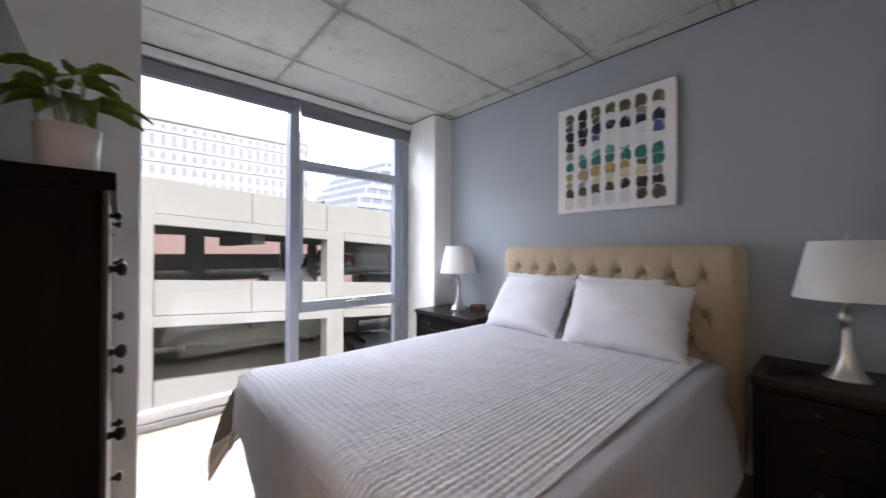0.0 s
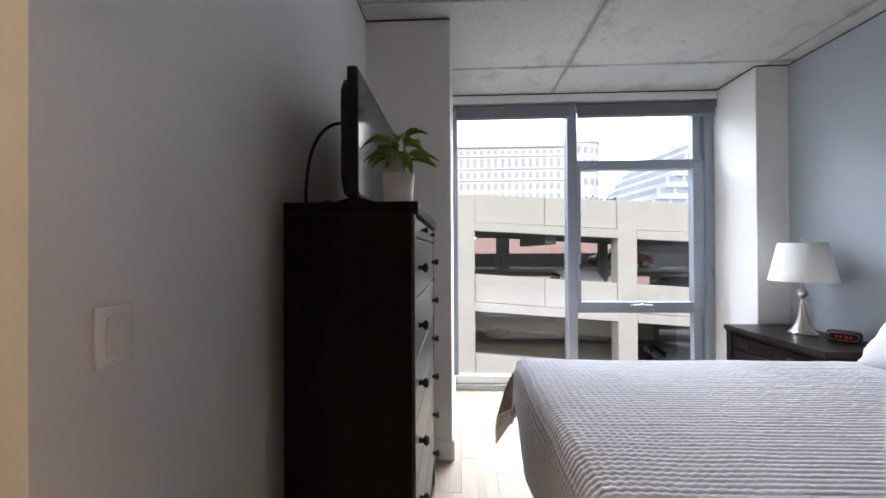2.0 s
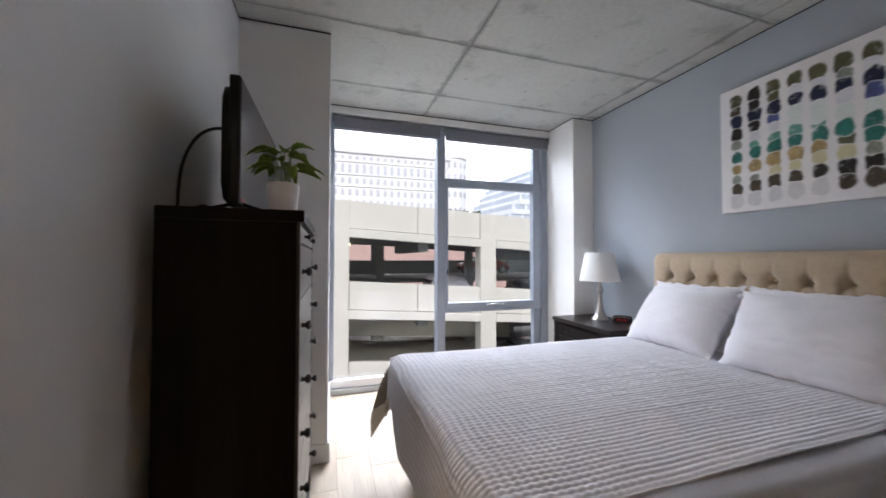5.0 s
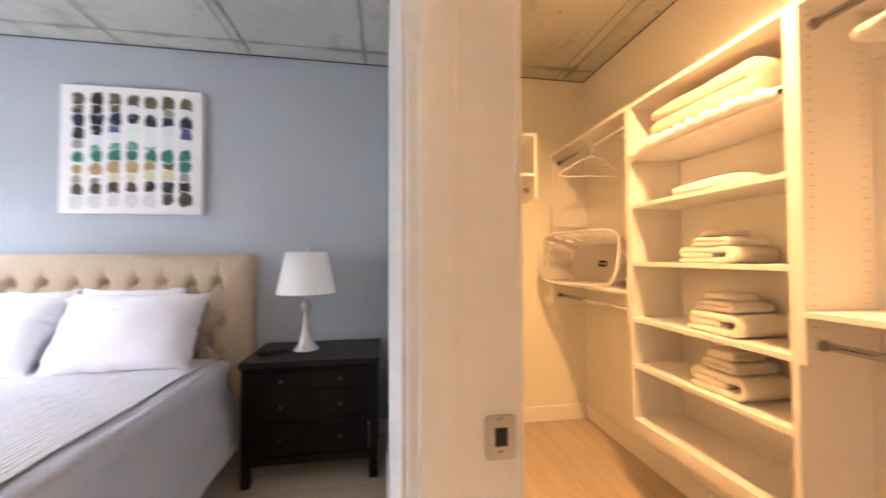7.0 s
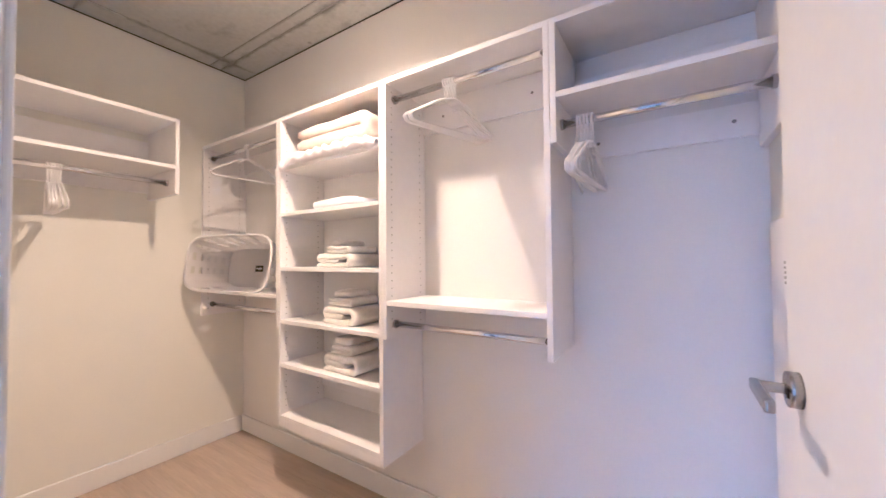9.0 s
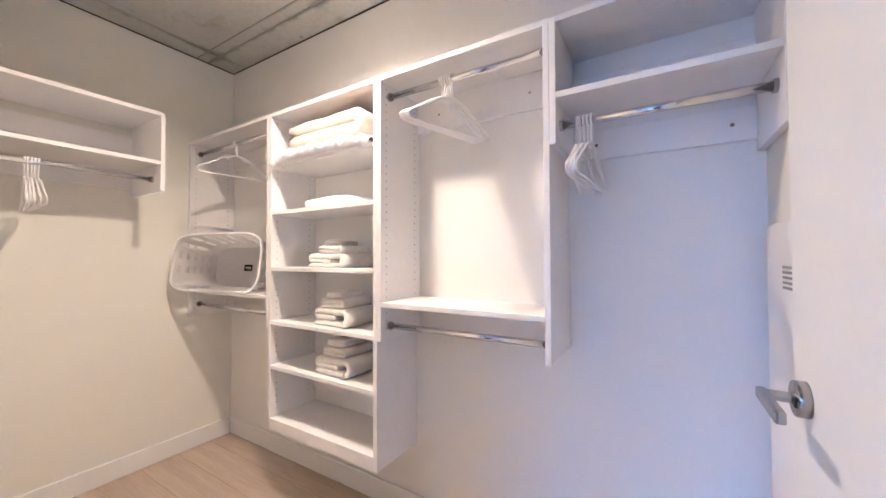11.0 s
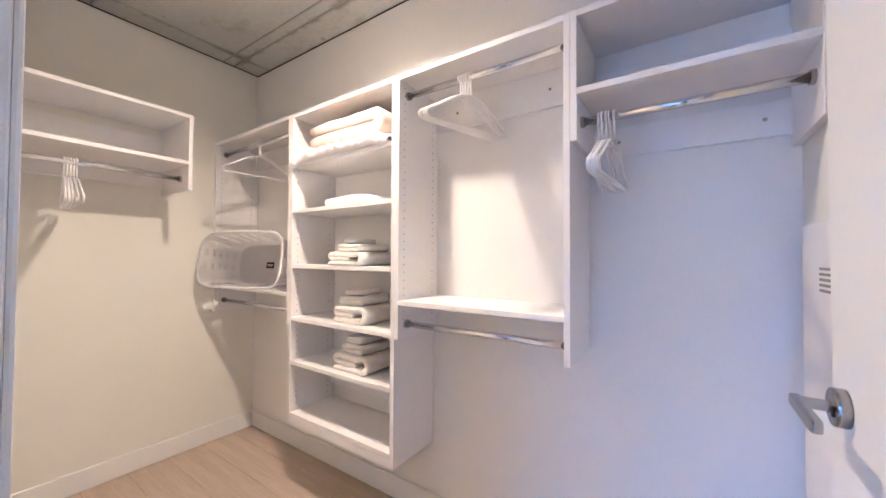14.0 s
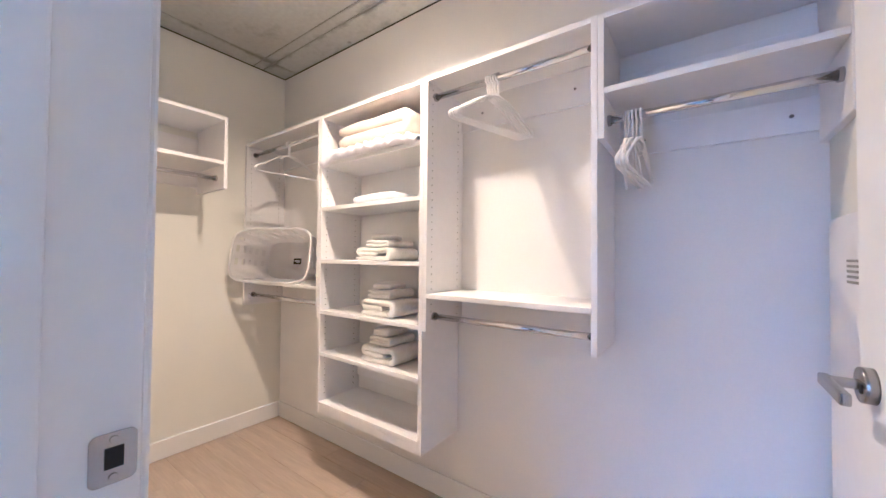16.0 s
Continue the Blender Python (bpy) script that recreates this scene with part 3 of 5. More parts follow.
def hanger_mesh(bm, w=0.40):
    """A one-piece plastic clothes hanger, hook at the origin, arms along x."""
    hook = [(0.016 * math.cos(a), 0, 0.018 + 0.016 * math.sin(a) - 0.018) for a in [radians(d) for d in range(190, -91, -20)]]
    hook = [(x, 0, z) for x, _, z in hook]
    tube(bm, hook + [(0.002, 0, -0.03), (0, 0, -0.075)], 0.0038, 8)
    h = w / 2
    ring = [(0, 0, -0.072), (0.06, 0, -0.088), (h - 0.05, 0, -0.145), (h - 0.012, 0, -0.165), (h, 0, -0.178), (h - 0.006, 0, -0.192), (h - 0.025, 0, -0.196),
            (0, 0, -0.196), (-h + 0.025, 0, -0.196), (-h + 0.006, 0, -0.192), (-h, 0, -0.178), (-h + 0.012, 0, -0.165), (-h + 0.05, 0, -0.145), (-0.06, 0, -0.088)]
    tube(bm, ring, 0.0042, 8, closed=True)
    tube(bm, [(0.03, 0, -0.082), (0.045, 0, -0.100), (0.06, 0, -0.092)], 0.003, 6)
    tube(bm, [(-0.03, 0, -0.082), (-0.045, 0, -0.100), (-0.06, 0, -0.092)], 0.003, 6)
    return bm


first = single("clothes_hanger", smooth(turn(hanger_mesh(bmesh.new()), pose(0, 0, -0.0005))), PLASTIC, "white plastic clothes hanger on a chrome rod", "hanger", "closet hangers")
hung = []
for i in range(5):
    hung.append(pose(0.832 + 0.011 * i, -1.735, 1.886, 0, 0, 72 + 0.8 * i + random.uniform(-1, 1)))
for i in range(2):
    hung.append(pose(2.292 + 0.014 * i, -1.74, 1.886, 0, 0, 84 + 2 * i))
for i in range(5):
    hung.append(pose(0.345 + 0.011 * i, -1.74, 1.633, 0, 0, 84 + 2.5 * i + random.uniform(-4, 4)))
for i in range(5):
    hung.append(pose(2.46, -0.945 - 0.010 * i, 1.629, 0, 0, -8 + 1.2 * i + random.uniform(-1.5, 1.5)))
first.matrix_basis = hung[0]
for m in hung[1:]:
    copy_thing(first, m)


def folded(name, x0, x1, y0, y1, z0, z1, layers, material, label, category, group, seed):
    """Folded cloth: layers of soft sheet joined by a rolled fold at the front."""
    bm = bmesh.new()
    t = (z1 - z0) / layers
    for k in range(layers):
        j = random.uniform(-0.006, 0.006)
        soft(bm, x0 + j, x1 + j * 0.5, y0, y1 + random.uniform(-0.006, 0.004), z0 + k * t - (0.004 if k else 0.0), z0 + (k + 1) * t + 0.002, cuts=12, power=4.6, rough=0.0075, freq=16, seed=seed + k)
    return single(name, smooth(bm), material, label, category, group)


def rolled(name, x0, x1, y0, y1, z0, z1, layers, material, label, category, group, seed):
    """Folded towel: one thick sheet, laid back over itself and tucked in, seen end on."""
    w, h, t = x1 - x0, z1 - z0, (z1 - z0) / layers
    r = t * 0.5
    line = [(u * (w - r), r) for u in (0.02, 0.1, 0.2, 0.3, 0.4, 0.5, 0.6, 0.7, 0.8, 0.9)]

    def bend(cx, cz, rad, a0, a1):
        for i in range(9):
            a = math.radians(a0 + (a1 - a0) * i / 8)
            line.append((cx + rad * math.cos(a), cz + rad * math.sin(a)))

    outer = (h - t) * 0.5
    bend(w - r - outer, r + outer, outer, -90, 90)
    for u in (0.8, 0.7, 0.6, 0.5, 0.4, 0.3, 0.2):
        line.append((u * (w - r), h - r))
    if layers > 2:
        bend(r * 2.1, h - t, r, 90, 270)
        for u in (0.2, 0.3, 0.4, 0.5, 0.6, 0.7):
            line.append((u * (w - r), h - t - r))
    else:
        line.append((0.04 * w, h - r * 1.05))
    n = len(line)
    bm = bmesh.new()
    stations = (0.0, 0.015, 0.045, 0.1, 0.2, 0.35, 0.5, 0.65, 0.8, 0.9, 0.955, 0.985, 1.0)
    rings = []
    for s in stations:
        e = min(s, 1 - s) / 0.09
        fat = r * (0.74 + 0.36 * (1 - (1 - min(e, 1.0)) ** 2.4))
        up, down = [], []
        for i, (px, pz) in enumerate(line):
            ax, az = line[max(i - 1, 0)]
            bx, bz = line[min(i + 1, n - 1)]
            d = math.hypot(bx - ax, bz - az) or 1.0
            nx, nz = -(bz - az) / d, (bx - ax) / d
            f = fat * (0.55 if i in (0, n - 1) else 1.0)
            for side, row in ((1, up), (-1, down)):
                q = noise.noise_vector(Vector((px * 17 + seed, s * 4.0 + side * 0.3, pz * 17)))
                sag = -0.06 * h * math.sin(math.pi * min(1, px / w)) * (pz / h)
                zz = pz + side * nz * f + (q.z * 0.0045 + sag) * min(1.0, pz / h * 1.6)
                yy = y0 + (y1 - y0) * s + q.y * 0.008
                row.append(bm.verts.new((x1 - (px + side * nx * f + q.x * 0.004), yy, max(z0, z0 + zz))))
        rings.append(up + down[::-1])
    m = 2 * n
    for a, b in zip(rings, rings[1:]):
        for i in range(m):
            bm.faces.new((a[i], a[(i + 1) % m], b[(i + 1) % m], b[i]))
    for ring in (rings[0], rings[-1]):
        for i in range(n - 1):
            bm.faces.new((ring[i], ring[i + 1], ring[m - 2 - i], ring[m - 1 - i]))
    bmesh.ops.recalc_face_normals(bm, faces=bm.faces)
    return single(name, smooth(bm), material, label, category, group)


seed = 1.0
for z, rows in ((1.165, ((1.385, 1.625, 0.066), (1.405, 1.565, 0.036), (1.445, 1.565, 0.030))), (0.893, ((1.355, 1.585, 0.085), (1.395, 1.545, 0.045), (1.42, 1.535, 0.030))), (0.668, ((1.345, 1.575, 0.085), (1.385, 1.53, 0.042), (1.405, 1.53, 0.035)))):
    for k, (a, b, hgt) in enumerate(rows):
        (rolled if k < 2 else folded)("folded_towel", a, b, -1.93 + 0.02 * k, -1.715 - 0.012 * k, z + 0.001, z + hgt, (3, 2, 1)[k], TOWEL,
            ("large", "medium", "small")[k] + " white terry towel folded on a closet shelf", "towel", "folded towels", seed)
        z += hgt
        seed += 7
folded("folded_sheet", 1.33, 1.665, -1.92, -1.70, 1.4505, 1.495, 1, LINEN, "white cotton sheet folded flat on a shelf", "bed linen", "", 91)
rolled("folded_blanket", 1.245, 1.765, -1.935, -1.695, 1.7505, 1.872, 2, FLEECE, "thick cream fleece blanket folded on the top shelf", "blanket", "", 97)


def rumpled(x0, x1, y0, y1, z0, h):
    """A loosely folded pad: a crumpled front roll, with both front corners hanging over the shelf edge."""
    bm = bmesh.new()
    nu, nv = 110, 44
    rows = []
    for i in range(nu + 1):
        u = i / nu
        x = x0 + (x1 - x0) * u
        ends = min(1.0, min(u, 1 - u) / 0.06) ** 0.5
        thick = h * (0.55 + 0.35 * math.sin(math.pi * (0.1 + 0.8 * u)) + 0.18 * noise.noise(Vector((x * 7, 3.1, 0)))) * (0.35 + 0.65 * ends)
        hang = 0.030 * (math.exp(-((u - 0.97) / 0.07) ** 2) + 0.8 * math.exp(-((u - 0.06) / 0.05) ** 2))
        row = []
        for j in range(nv + 1):
            v = j / nv
            # round the front edge from the underside, up and back over the top
            a = math.pi * min(1.0, v / 0.45)
            if v < 0.45:
                y = y1 - 0.022 + 0.022 * math.sin(a)
                z = z0 + thick * 0.5 * (1 - math.cos(a))
            else:
                y = y1 - 0.022 - (y1 - 0.022 - y0) * (v - 0.45) / 0.55
                z = z0 + thick
            crease = 0.008 * math.sin(x * 95 + v * 9 + 4 * noise.noise(Vector((x * 9, v * 3, 0)))) * math.sin(math.pi * min(1.0, v / 0.75)) ** 2
            n = noise.noise_vector(Vector((x * 22, v * 4, 5.0)))
            y += 0.006 * n.y + crease * 0.8
            z += (0.006 * n.z + crease * 0.6) * min(1.0, v * 4)
            z -= hang * max(0.0, 1 - v / 0.5)
            if z < z0 + 0.001:
                y = max(y, FY + 0.006) if hang > 0.006 else y
                z = z if hang > 0.006 else z0 + 0.001
            row.append(bm.verts.new((x, y, z)))
        rows.append(row)
    for i in range(nu):
        for j in range(nv):
            bm.faces.new((rows[i][j], rows[i][j + 1], rows[i + 1][j + 1], rows[i + 1][j]))
    return smooth(bm)


single("mattress_pad", rumpled(1.181, 1.867, -1.94, -1.662, 1.6905, 0.062), LINEN, "crumpled white mattress pad folded under a blanket", "bed linen")


def basket():
    """A rectangular laundry basket with slotted sides, opening along +z."""
    bm = bmesh.new()
    n = 72
    levels = [0.0, 0.03, 0.055, 0.08, 0.10, 0.12, 0.14, 0.16, 0.18, 0.205, 0.225, 0.25]

    def ring(z):
        k = z / 0.25
        a, b = 0.255 + 0.060 * k, 0.128 + 0.037 * k
        out = []
        for i in range(n):
            t = 2 * math.pi * i / n
            c, s = math.cos(t), math.sin(t)
            p = 5.0
            q = (abs(c) ** p + abs(s) ** p) ** (-1 / p)
            out.append(bm.verts.new((a * c * q, b * s * q, z)))
        return out
    rings = [ring(z) for z in levels]
    for l in range(len(levels) - 1):
        ends, sides = l in (1, 3, 5, 7, 9), l in (3, 4, 5, 7, 8, 9)
        for i in range(n):
            j = (i + 18) % 36 - 18
            if (ends and j in (-5, -4, -3, 1, 2, 3)) or (sides and 7 < abs(j) and i % 3 == 1):
                continue
            a, b = rings[l], rings[l + 1]
            bm.faces.new((a[i], a[(i + 1) % n], b[(i + 1) % n], b[i]))
    bm.faces.new(rings[0][::-1])
    bmesh.ops.solidify(bm, geom=bm.faces[:], thickness=0.003)
    return bm


bk = thing("laundry_basket", (2.33, -1.72, 1.02), "white slotted plastic laundry basket lying on its side on a shelf", "basket")
MB = pose(2.442, -1.898, 1.152, 0, 0, 15.7) @ pose(0, 0, 0, -82, 0, 0)
part("body", turn(basket(), MB), BASKET, bk)
rim = bmesh.new()
pts = []
for i in range(72):
    t = 2 * math.pi * i / 72
    c, s = math.cos(t), math.sin(t)
    q = (abs(c) ** 5 + abs(s) ** 5) ** (-1 / 5)
    pts.append((0.318 * c * q, 0.168 * s * q, 0.25))
tube(rim, pts, 0.008, 8, closed=True)
part("rim", smooth(turn(rim, MB)), PLASTIC, bk)
tag = part("tag", turn(boxes((-0.036, 0.026, -0.014, 0.026, 0.004, 0.006)), MB), BLACK, bk, "small black and white product tag")
part("tag_print", turn(boxes((-0.028, 0.018, 0.0, 0.007, 0.0062, 0.007), (-0.026, 0.005, 0.010, 0.014, 0.0062, 0.007)), MB), PLASTIC, tag)

pan = thing("utility_panel", (CW + 0.02, -1.65, 0.0), "white metal utility panel with louvre slots beside the open door", "utility panel")
part("cover", boxes((CW, CW + 0.012, -1.925, -1.36, 0.112, 1.30), bev=0.005, seg=3), MELAMINE, pan)
# Dark strips on the flat cover paint the shade of its slots.
for i in range(5):
    part("louvre", boxes((CW + 0.0122, CW + 0.0145, -1.768, -1.58, 1.134 + 0.0125 * i, 1.140 + 0.0125 * i)), GROOVE, pan, "louvre slot, its shade painted as a dark strip")

# ---- bedroom furniture ----
BX0, BX1, BY0, BY1, BZ = 0.70, 2.62, 0.42, 1.775, 0.60

bed = thing("bed", (1.65, 1.09, 0), "bed with a tufted beige upholstered headboard", "bed")
part("base", smooth(boxes((BX0 + 0.005, BX1, BY0 + 0.03, BY1 - 0.03, 0.07, 0.33), bev=0.02, seg=3)), CREAMFAB, bed, "cream fabric bed base")
mt = bmesh.new()
soft(mt, BX0 + 0.01, BX1 - 0.005, BY0 + 0.01, BY1 - 0.01, 0.331, BZ, cuts=10, power=14, rough=0.003)
part("mattress", smooth(mt), LINEN, bed)
for x in (0.85, 2.4):
    for y in (0.55, 1.62):
        part("leg", boxes((x - 0.03, x + 0.03, y - 0.03, y + 0.03, 0, 0.069), bev=0.004), BLACK, bed)

# headboard: padded, with diamond button tufting
HY0, HY1, HZ0, HZ1, HX = 0.335, 1.862, 0.28, 1.218, 2.645
buttons = []
pitch = (HY1 - HY0 - 0.33) / 8
for row in range(6):
    zz = 1.058 - 0.115 * row
    for k in range(9 if row % 2 == 0 else 8):
        yy = HY0 + 0.165 + pitch * (k + (0 if row % 2 == 0 else 0.5))
        buttons.append((yy, zz))
BT = np.array(buttons)
bm = bmesh.new()
ny, nz = 200, 110
grid = []
for j in range(nz + 1):
    row = []
    for i in range(ny + 1):
        y, z = HY0 + (HY1 - HY0) * i / ny, HZ0 + (HZ1 - HZ0) * j / nz
        # round the two upper corners
        R = 0.062
        cy, cz = min(max(y, HY0 + R), HY1 - R), min(z, HZ1 - R)
        off = math.hypot(y - cy, z - cz)
        if y != cy and z != cz:
            most = max(abs(y - cy), z - cz)
            y, z = cy + (y - cy) * most / off, cz + (z - cz) * most / off
            e = R - most
        else:
            e = min(y - HY0, HY1 - y, HZ1 - z)
        d2 = np.hypot(BT[:, 0] - y, BT[:, 1] - z)
        near = float(d2.min())
        # folds run diagonally between neighbouring buttons
        u, v = (y - HY0 - 0.165) / pitch, (1.058 - z) / 0.23
        inside = 1.0 if (-0.2 < u < 8.2 and v > -0.62) else 0.0
        fa, fb = abs((u / 1 + v + 0.5) % 1 - 0.5), abs((u / 1 - v + 0.5) % 1 - 0.5)
        fold = math.exp(-(min(fa, fb) / 0.055) ** 2) * 0.014 * inside if v > 0 else 0.0
        if v <= 0 and inside:
            fu = abs((u + 0.5) % 1 - 0.5)
            fold = math.exp(-(fu / 0.05) ** 2) * 0.015 * max(0.0, 1 + v * 1.5)
        pad = 0.052 * (1 - math.exp(-max(e, 0) / 0.030))
        dent = 0.046 * math.exp(-(near / 0.026) ** 2)
        row.append(bm.verts.new((HX - 0.015 - pad + dent + fold, y, z - 0.0)))
    grid.append(row)
for j in range(nz):
    for i in range(ny):
        bm.faces.new((grid[j][i], grid[j][i + 1], grid[j + 1][i + 1], grid[j + 1][i]))
hb = part("headboard", smooth(bm), BEIGE, bed, "beige button-tufted fabric headboard")
part("headboard_frame", rounded_plate(HX - 0.018, 2.738, (HY0 + HY1) / 2, (0.02 + HZ1) / 2, (HY1 - HY0) / 2, (HZ1 - 0.02) / 2, 0.062), BEIGE, bed)
for yy, zz in buttons:
    b = smooth(turn(lathe([(0, 0.006), (0.006, 0.005), (0.010, 0.001), (0.010, -0.003)], 12), Matrix.Translation((HX - 0.022, yy, zz)) @ Matrix.Rotation(radians(-90), 4, "Y")))
    part("button", b, BEIGE, hb)


def quilt():
    """A ribbed quilt over the top, the foot and the far side, with a flared corner."""
    bm = bmesh.new()
    top_z, drop_f, drop_n = 0.632, 0.33, 0.30
    lx, ly = 2.44 - BX0, BY1 - 0.475
    nu, nv = 400, 600
    ul, vl = drop_f + lx, ly + drop_n
    rows = []
    for i in range(nu + 1):
        u = -drop_f + ul * i / nu
        row = []
        for j in range(nv + 1):
            v = vl * j / nv
            x, y, z = BX0 + u, 0.475 + v, top_z
            over_f, over_n = max(0.0, -u), max(0.0, v - ly)
            over_f *= 1 - 0.30 * min(1.0, max(0.0, (v - ly + 0.45) / 0.45))
            r = 0.05
            if over_f > 0:
                s = min(over_f, r * 1.57)
                x = BX0 - r * math.sin(s / r)
                z -= r * (1 - math.cos(s / r)) + max(0.0, over_f - r * 1.57)
            if over_n > 0:
                s = min(over_n, r * 1.57)
                y = BY1 + r * math.sin(s / r)
                z -= r * (1 - math.cos(s / r)) + max(0.0, over_n - r * 1.57)
            if over_f > 0 and over_n > 0:
                # loose corner that stands out in a fold
                k = min(1.0, over_f / drop_f) * min(1.0, over_n / drop_n)
                z = top_z - 0.02 - 1.05 * max(over_f, over_n) * 0.98 - 0.20 * k
                x, y = BX0 - 0.05 - 0.10 * over_f / drop_f * min(1.0, over_n / 0.1) , BY1 + 0.04 + 0.06 * over_n / drop_n
            # slack, ribs and crosswise stitching
            sl = 0.007 * noise.noise(Vector((x * 2.2, y * 2.2, z * 2))) + 0.003 * noise.noise(Vector((x * 8, y * 8, z * 6))) + 0.0007 * noise.noise(Vector((x * 45, y * 45, z * 45)))
            rib = (0.0072 + 0.0014 * noise.noise(Vector((u * 52, math.floor(v / 0.0195) * 3.7, 0.5)))) * abs(math.sin(math.pi * v / 0.0195)) ** 0.45 * min(1.0, v / 0.02)
            st = 0.0014 * math.sin(2 * math.pi * u / 0.027 + 2.0 * noise.noise(Vector((x * 6, y * 6, 0)))) * (1.0 if over_f > 0.02 else max(0.10, 1.0 - u / 0.5))
            hgt = rib + sl + st
            if over_f > r:
                x -= hgt + 0.010 * math.sin(v * 9.0) * min(1.0, over_f / drop_f) + 0.03 * over_f / drop_f
            elif over_n > r:
                y += hgt + 0.012 * math.sin(u * 8.0) * over_n / drop_n
            else:
                dome = 0.012 * math.sin(math.pi * min(1.0, max(0.0, v / ly)))
                z += hgt + dome
            row.append(bm.verts.new((x, y, z)))
        rows.append(row)
    for i in range(nu):
        for j in range(nv):
            bm.faces.new((rows[i][j], rows[i][j + 1], rows[i + 1][j + 1], rows[i + 1][j]))
    hem = [rows[i][0].co.copy() for i in range(0, nu + 1, 3)][::-1] + [rows[0][j].co.copy() for j in range(4, nv + 1, 4)]
    edge = [rows[i][nv].co.copy() for i in range(0, nu + 1, 2)]
    return smooth(bm), hem, edge


qt = thing("quilt", (1.5, 1.1, 0.62), "white ribbed quilt spread over the bed and hanging at its foot", "quilt")
body, hem, edge = quilt()
cover = part("cover", body, QUILT, qt)
cover.data.materials.append(TAUPE)
for f in cover.data.polygons:
    # the loose corner is turned over and shows its lining
    if f.center.x < BX0 - 0.052 and f.center.y > BY1 + 0.035 and f.center.z < 0.60:
        f.material_index = 1
for line in (hem, edge):
    hb2 = bmesh.new()
    tube(hb2, line, 0.0032, 8)
    part("binding", smooth(hb2), LINEN, qt)


def coverlet():
    """The smooth white cover that hangs down along the near side of the bed."""
    bm = bmesh.new()
    nu, nv = 90, 40
    rows = []
    for i in range(nu + 1):
        u = i / nu
        x = 0.73 + (2.44 - 0.73) * u
        row = []
        for j in range(nv + 1):
            s = 0.68 * j / nv
            r = 0.045
            y, z = 0.64, 0.626
            if s < 0.22:
                y = 0.64 - s
            elif s < 0.22 + r * 1.57:
                a = (s - 0.22) / r
                y, z = 0.42 - r * math.sin(a), 0.626 - r * (1 - math.cos(a))
            else:
                d = s - 0.22 - r * 1.57
                wave = 0.016 * math.sin(u * 10.0 + 0.6) + 0.010 * math.sin(u * 23.0)
                y, z = 0.375 - d * (0.16 + wave * 0.5) - wave * d * 2.0 + 0.02 * noise.noise(Vector((x * 3, d * 4, 0))), 0.581 - d
            z += 0.004 * noise.noise(Vector((x * 5, y * 6, z * 3)))
            # the end at the headboard is tucked in at the top and flares out lower down
            tuck = 0.05 * math.exp(-((z - 0.50) / 0.06) ** 2) - 0.09 * math.exp(-((z - 0.29) / 0.10) ** 2)
            row.append(bm.verts.new((x - tuck * u ** 6, y, z)))
        rows.append(row)
    for i in range(nu):
        for j in range(nv):
            bm.faces.new((rows[i][j], rows[i + 1][j], rows[i + 1][j + 1], rows[i][j + 1]))
    low = [rows[i][nv].co.copy() for i in range(0, nu + 1, 2)]
    bmesh.ops.solidify(bm, geom=bm.faces[:], thickness=0.003)
    return smooth(bm), low


cv = thing("coverlet", (1.66, 0.4, 0.3), "smooth white coverlet hanging down the side of the bed", "bed linen")
body, low = coverlet()
part("sheet", body, LINEN, cv)
hb2 = bmesh.new()
tube(hb2, low, 0.004, 8)
part("hem", smooth(hb2), LINEN, cv)


def pillow(w, h, t, seed, cuts=28):
    """A stuffed pillow standing in x (thickness), y (width), z (height), with pinched corners."""
    bm = bmesh.new()
    bmesh.ops.create_cube(bm, size=2)
    bmesh.ops.subdivide_edges(bm, edges=bm.edges[:], cuts=cuts, use_grid_fill=True)
    for v in bm.verts:
        a, b, c = v.co
        fill = (max(0.0, 1 - abs(b) ** 2.6) ** 0.55) * (max(0.0, 1 - abs(c) ** 2.6) ** 0.55)
        pull = 1 - 0.07 * (1 - abs(b) ** 2) * abs(c) ** 3
        pull2 = 1 - 0.06 * (1 - abs(c) ** 2) * abs(b) ** 3
        n = noise.noise(Vector((b * 2.2 + seed, c * 2.2, a))) * 0.012 + noise.noise(Vector((b * 5 + seed, c * 9, a))) * 0.005
        edge = 0.016 * max(abs(b), abs(c)) ** 8
        v.co = Vector((a * (t / 2 * fill + 0.004) + n * (0.35 + fill) * (1 if a > 0 else 1), b * w / 2 * pull2 + edge * noise.noise(Vector((c * 9, seed, b))), c * h / 2 * pull + edge * noise.noise(Vector((b * 9, seed, c)))))
    return smooth(bm)


PILLOWS = (  # centre x, y, z, width, height, thickness, lean, yaw
    (2.365, 1.46, 0.812, 0.58, 0.42, 0.21, -36, -3), (2.365, 0.825, 0.812, 0.65, 0.44, 0.23, -34, 3),
    (2.505, 1.50, 0.82, 0.56, 0.42, 0.14, -20, 2), (2.50, 0.93, 0.825, 0.54, 0.42, 0.14, -20, -2))
for k, (x, y, z, w, hh, t, lean, yaw) in enumerate(PILLOWS):
    p = single("pillow", pillow(w, hh, t, 3.3 * k), LINEN, "plump white pillow propped against the headboard" if k < 2 else "white pillow tucked behind another pillow", "pillow", "pillows on the bed")
    p.matrix_basis = pose(x, y, z, 0, -lean, yaw)


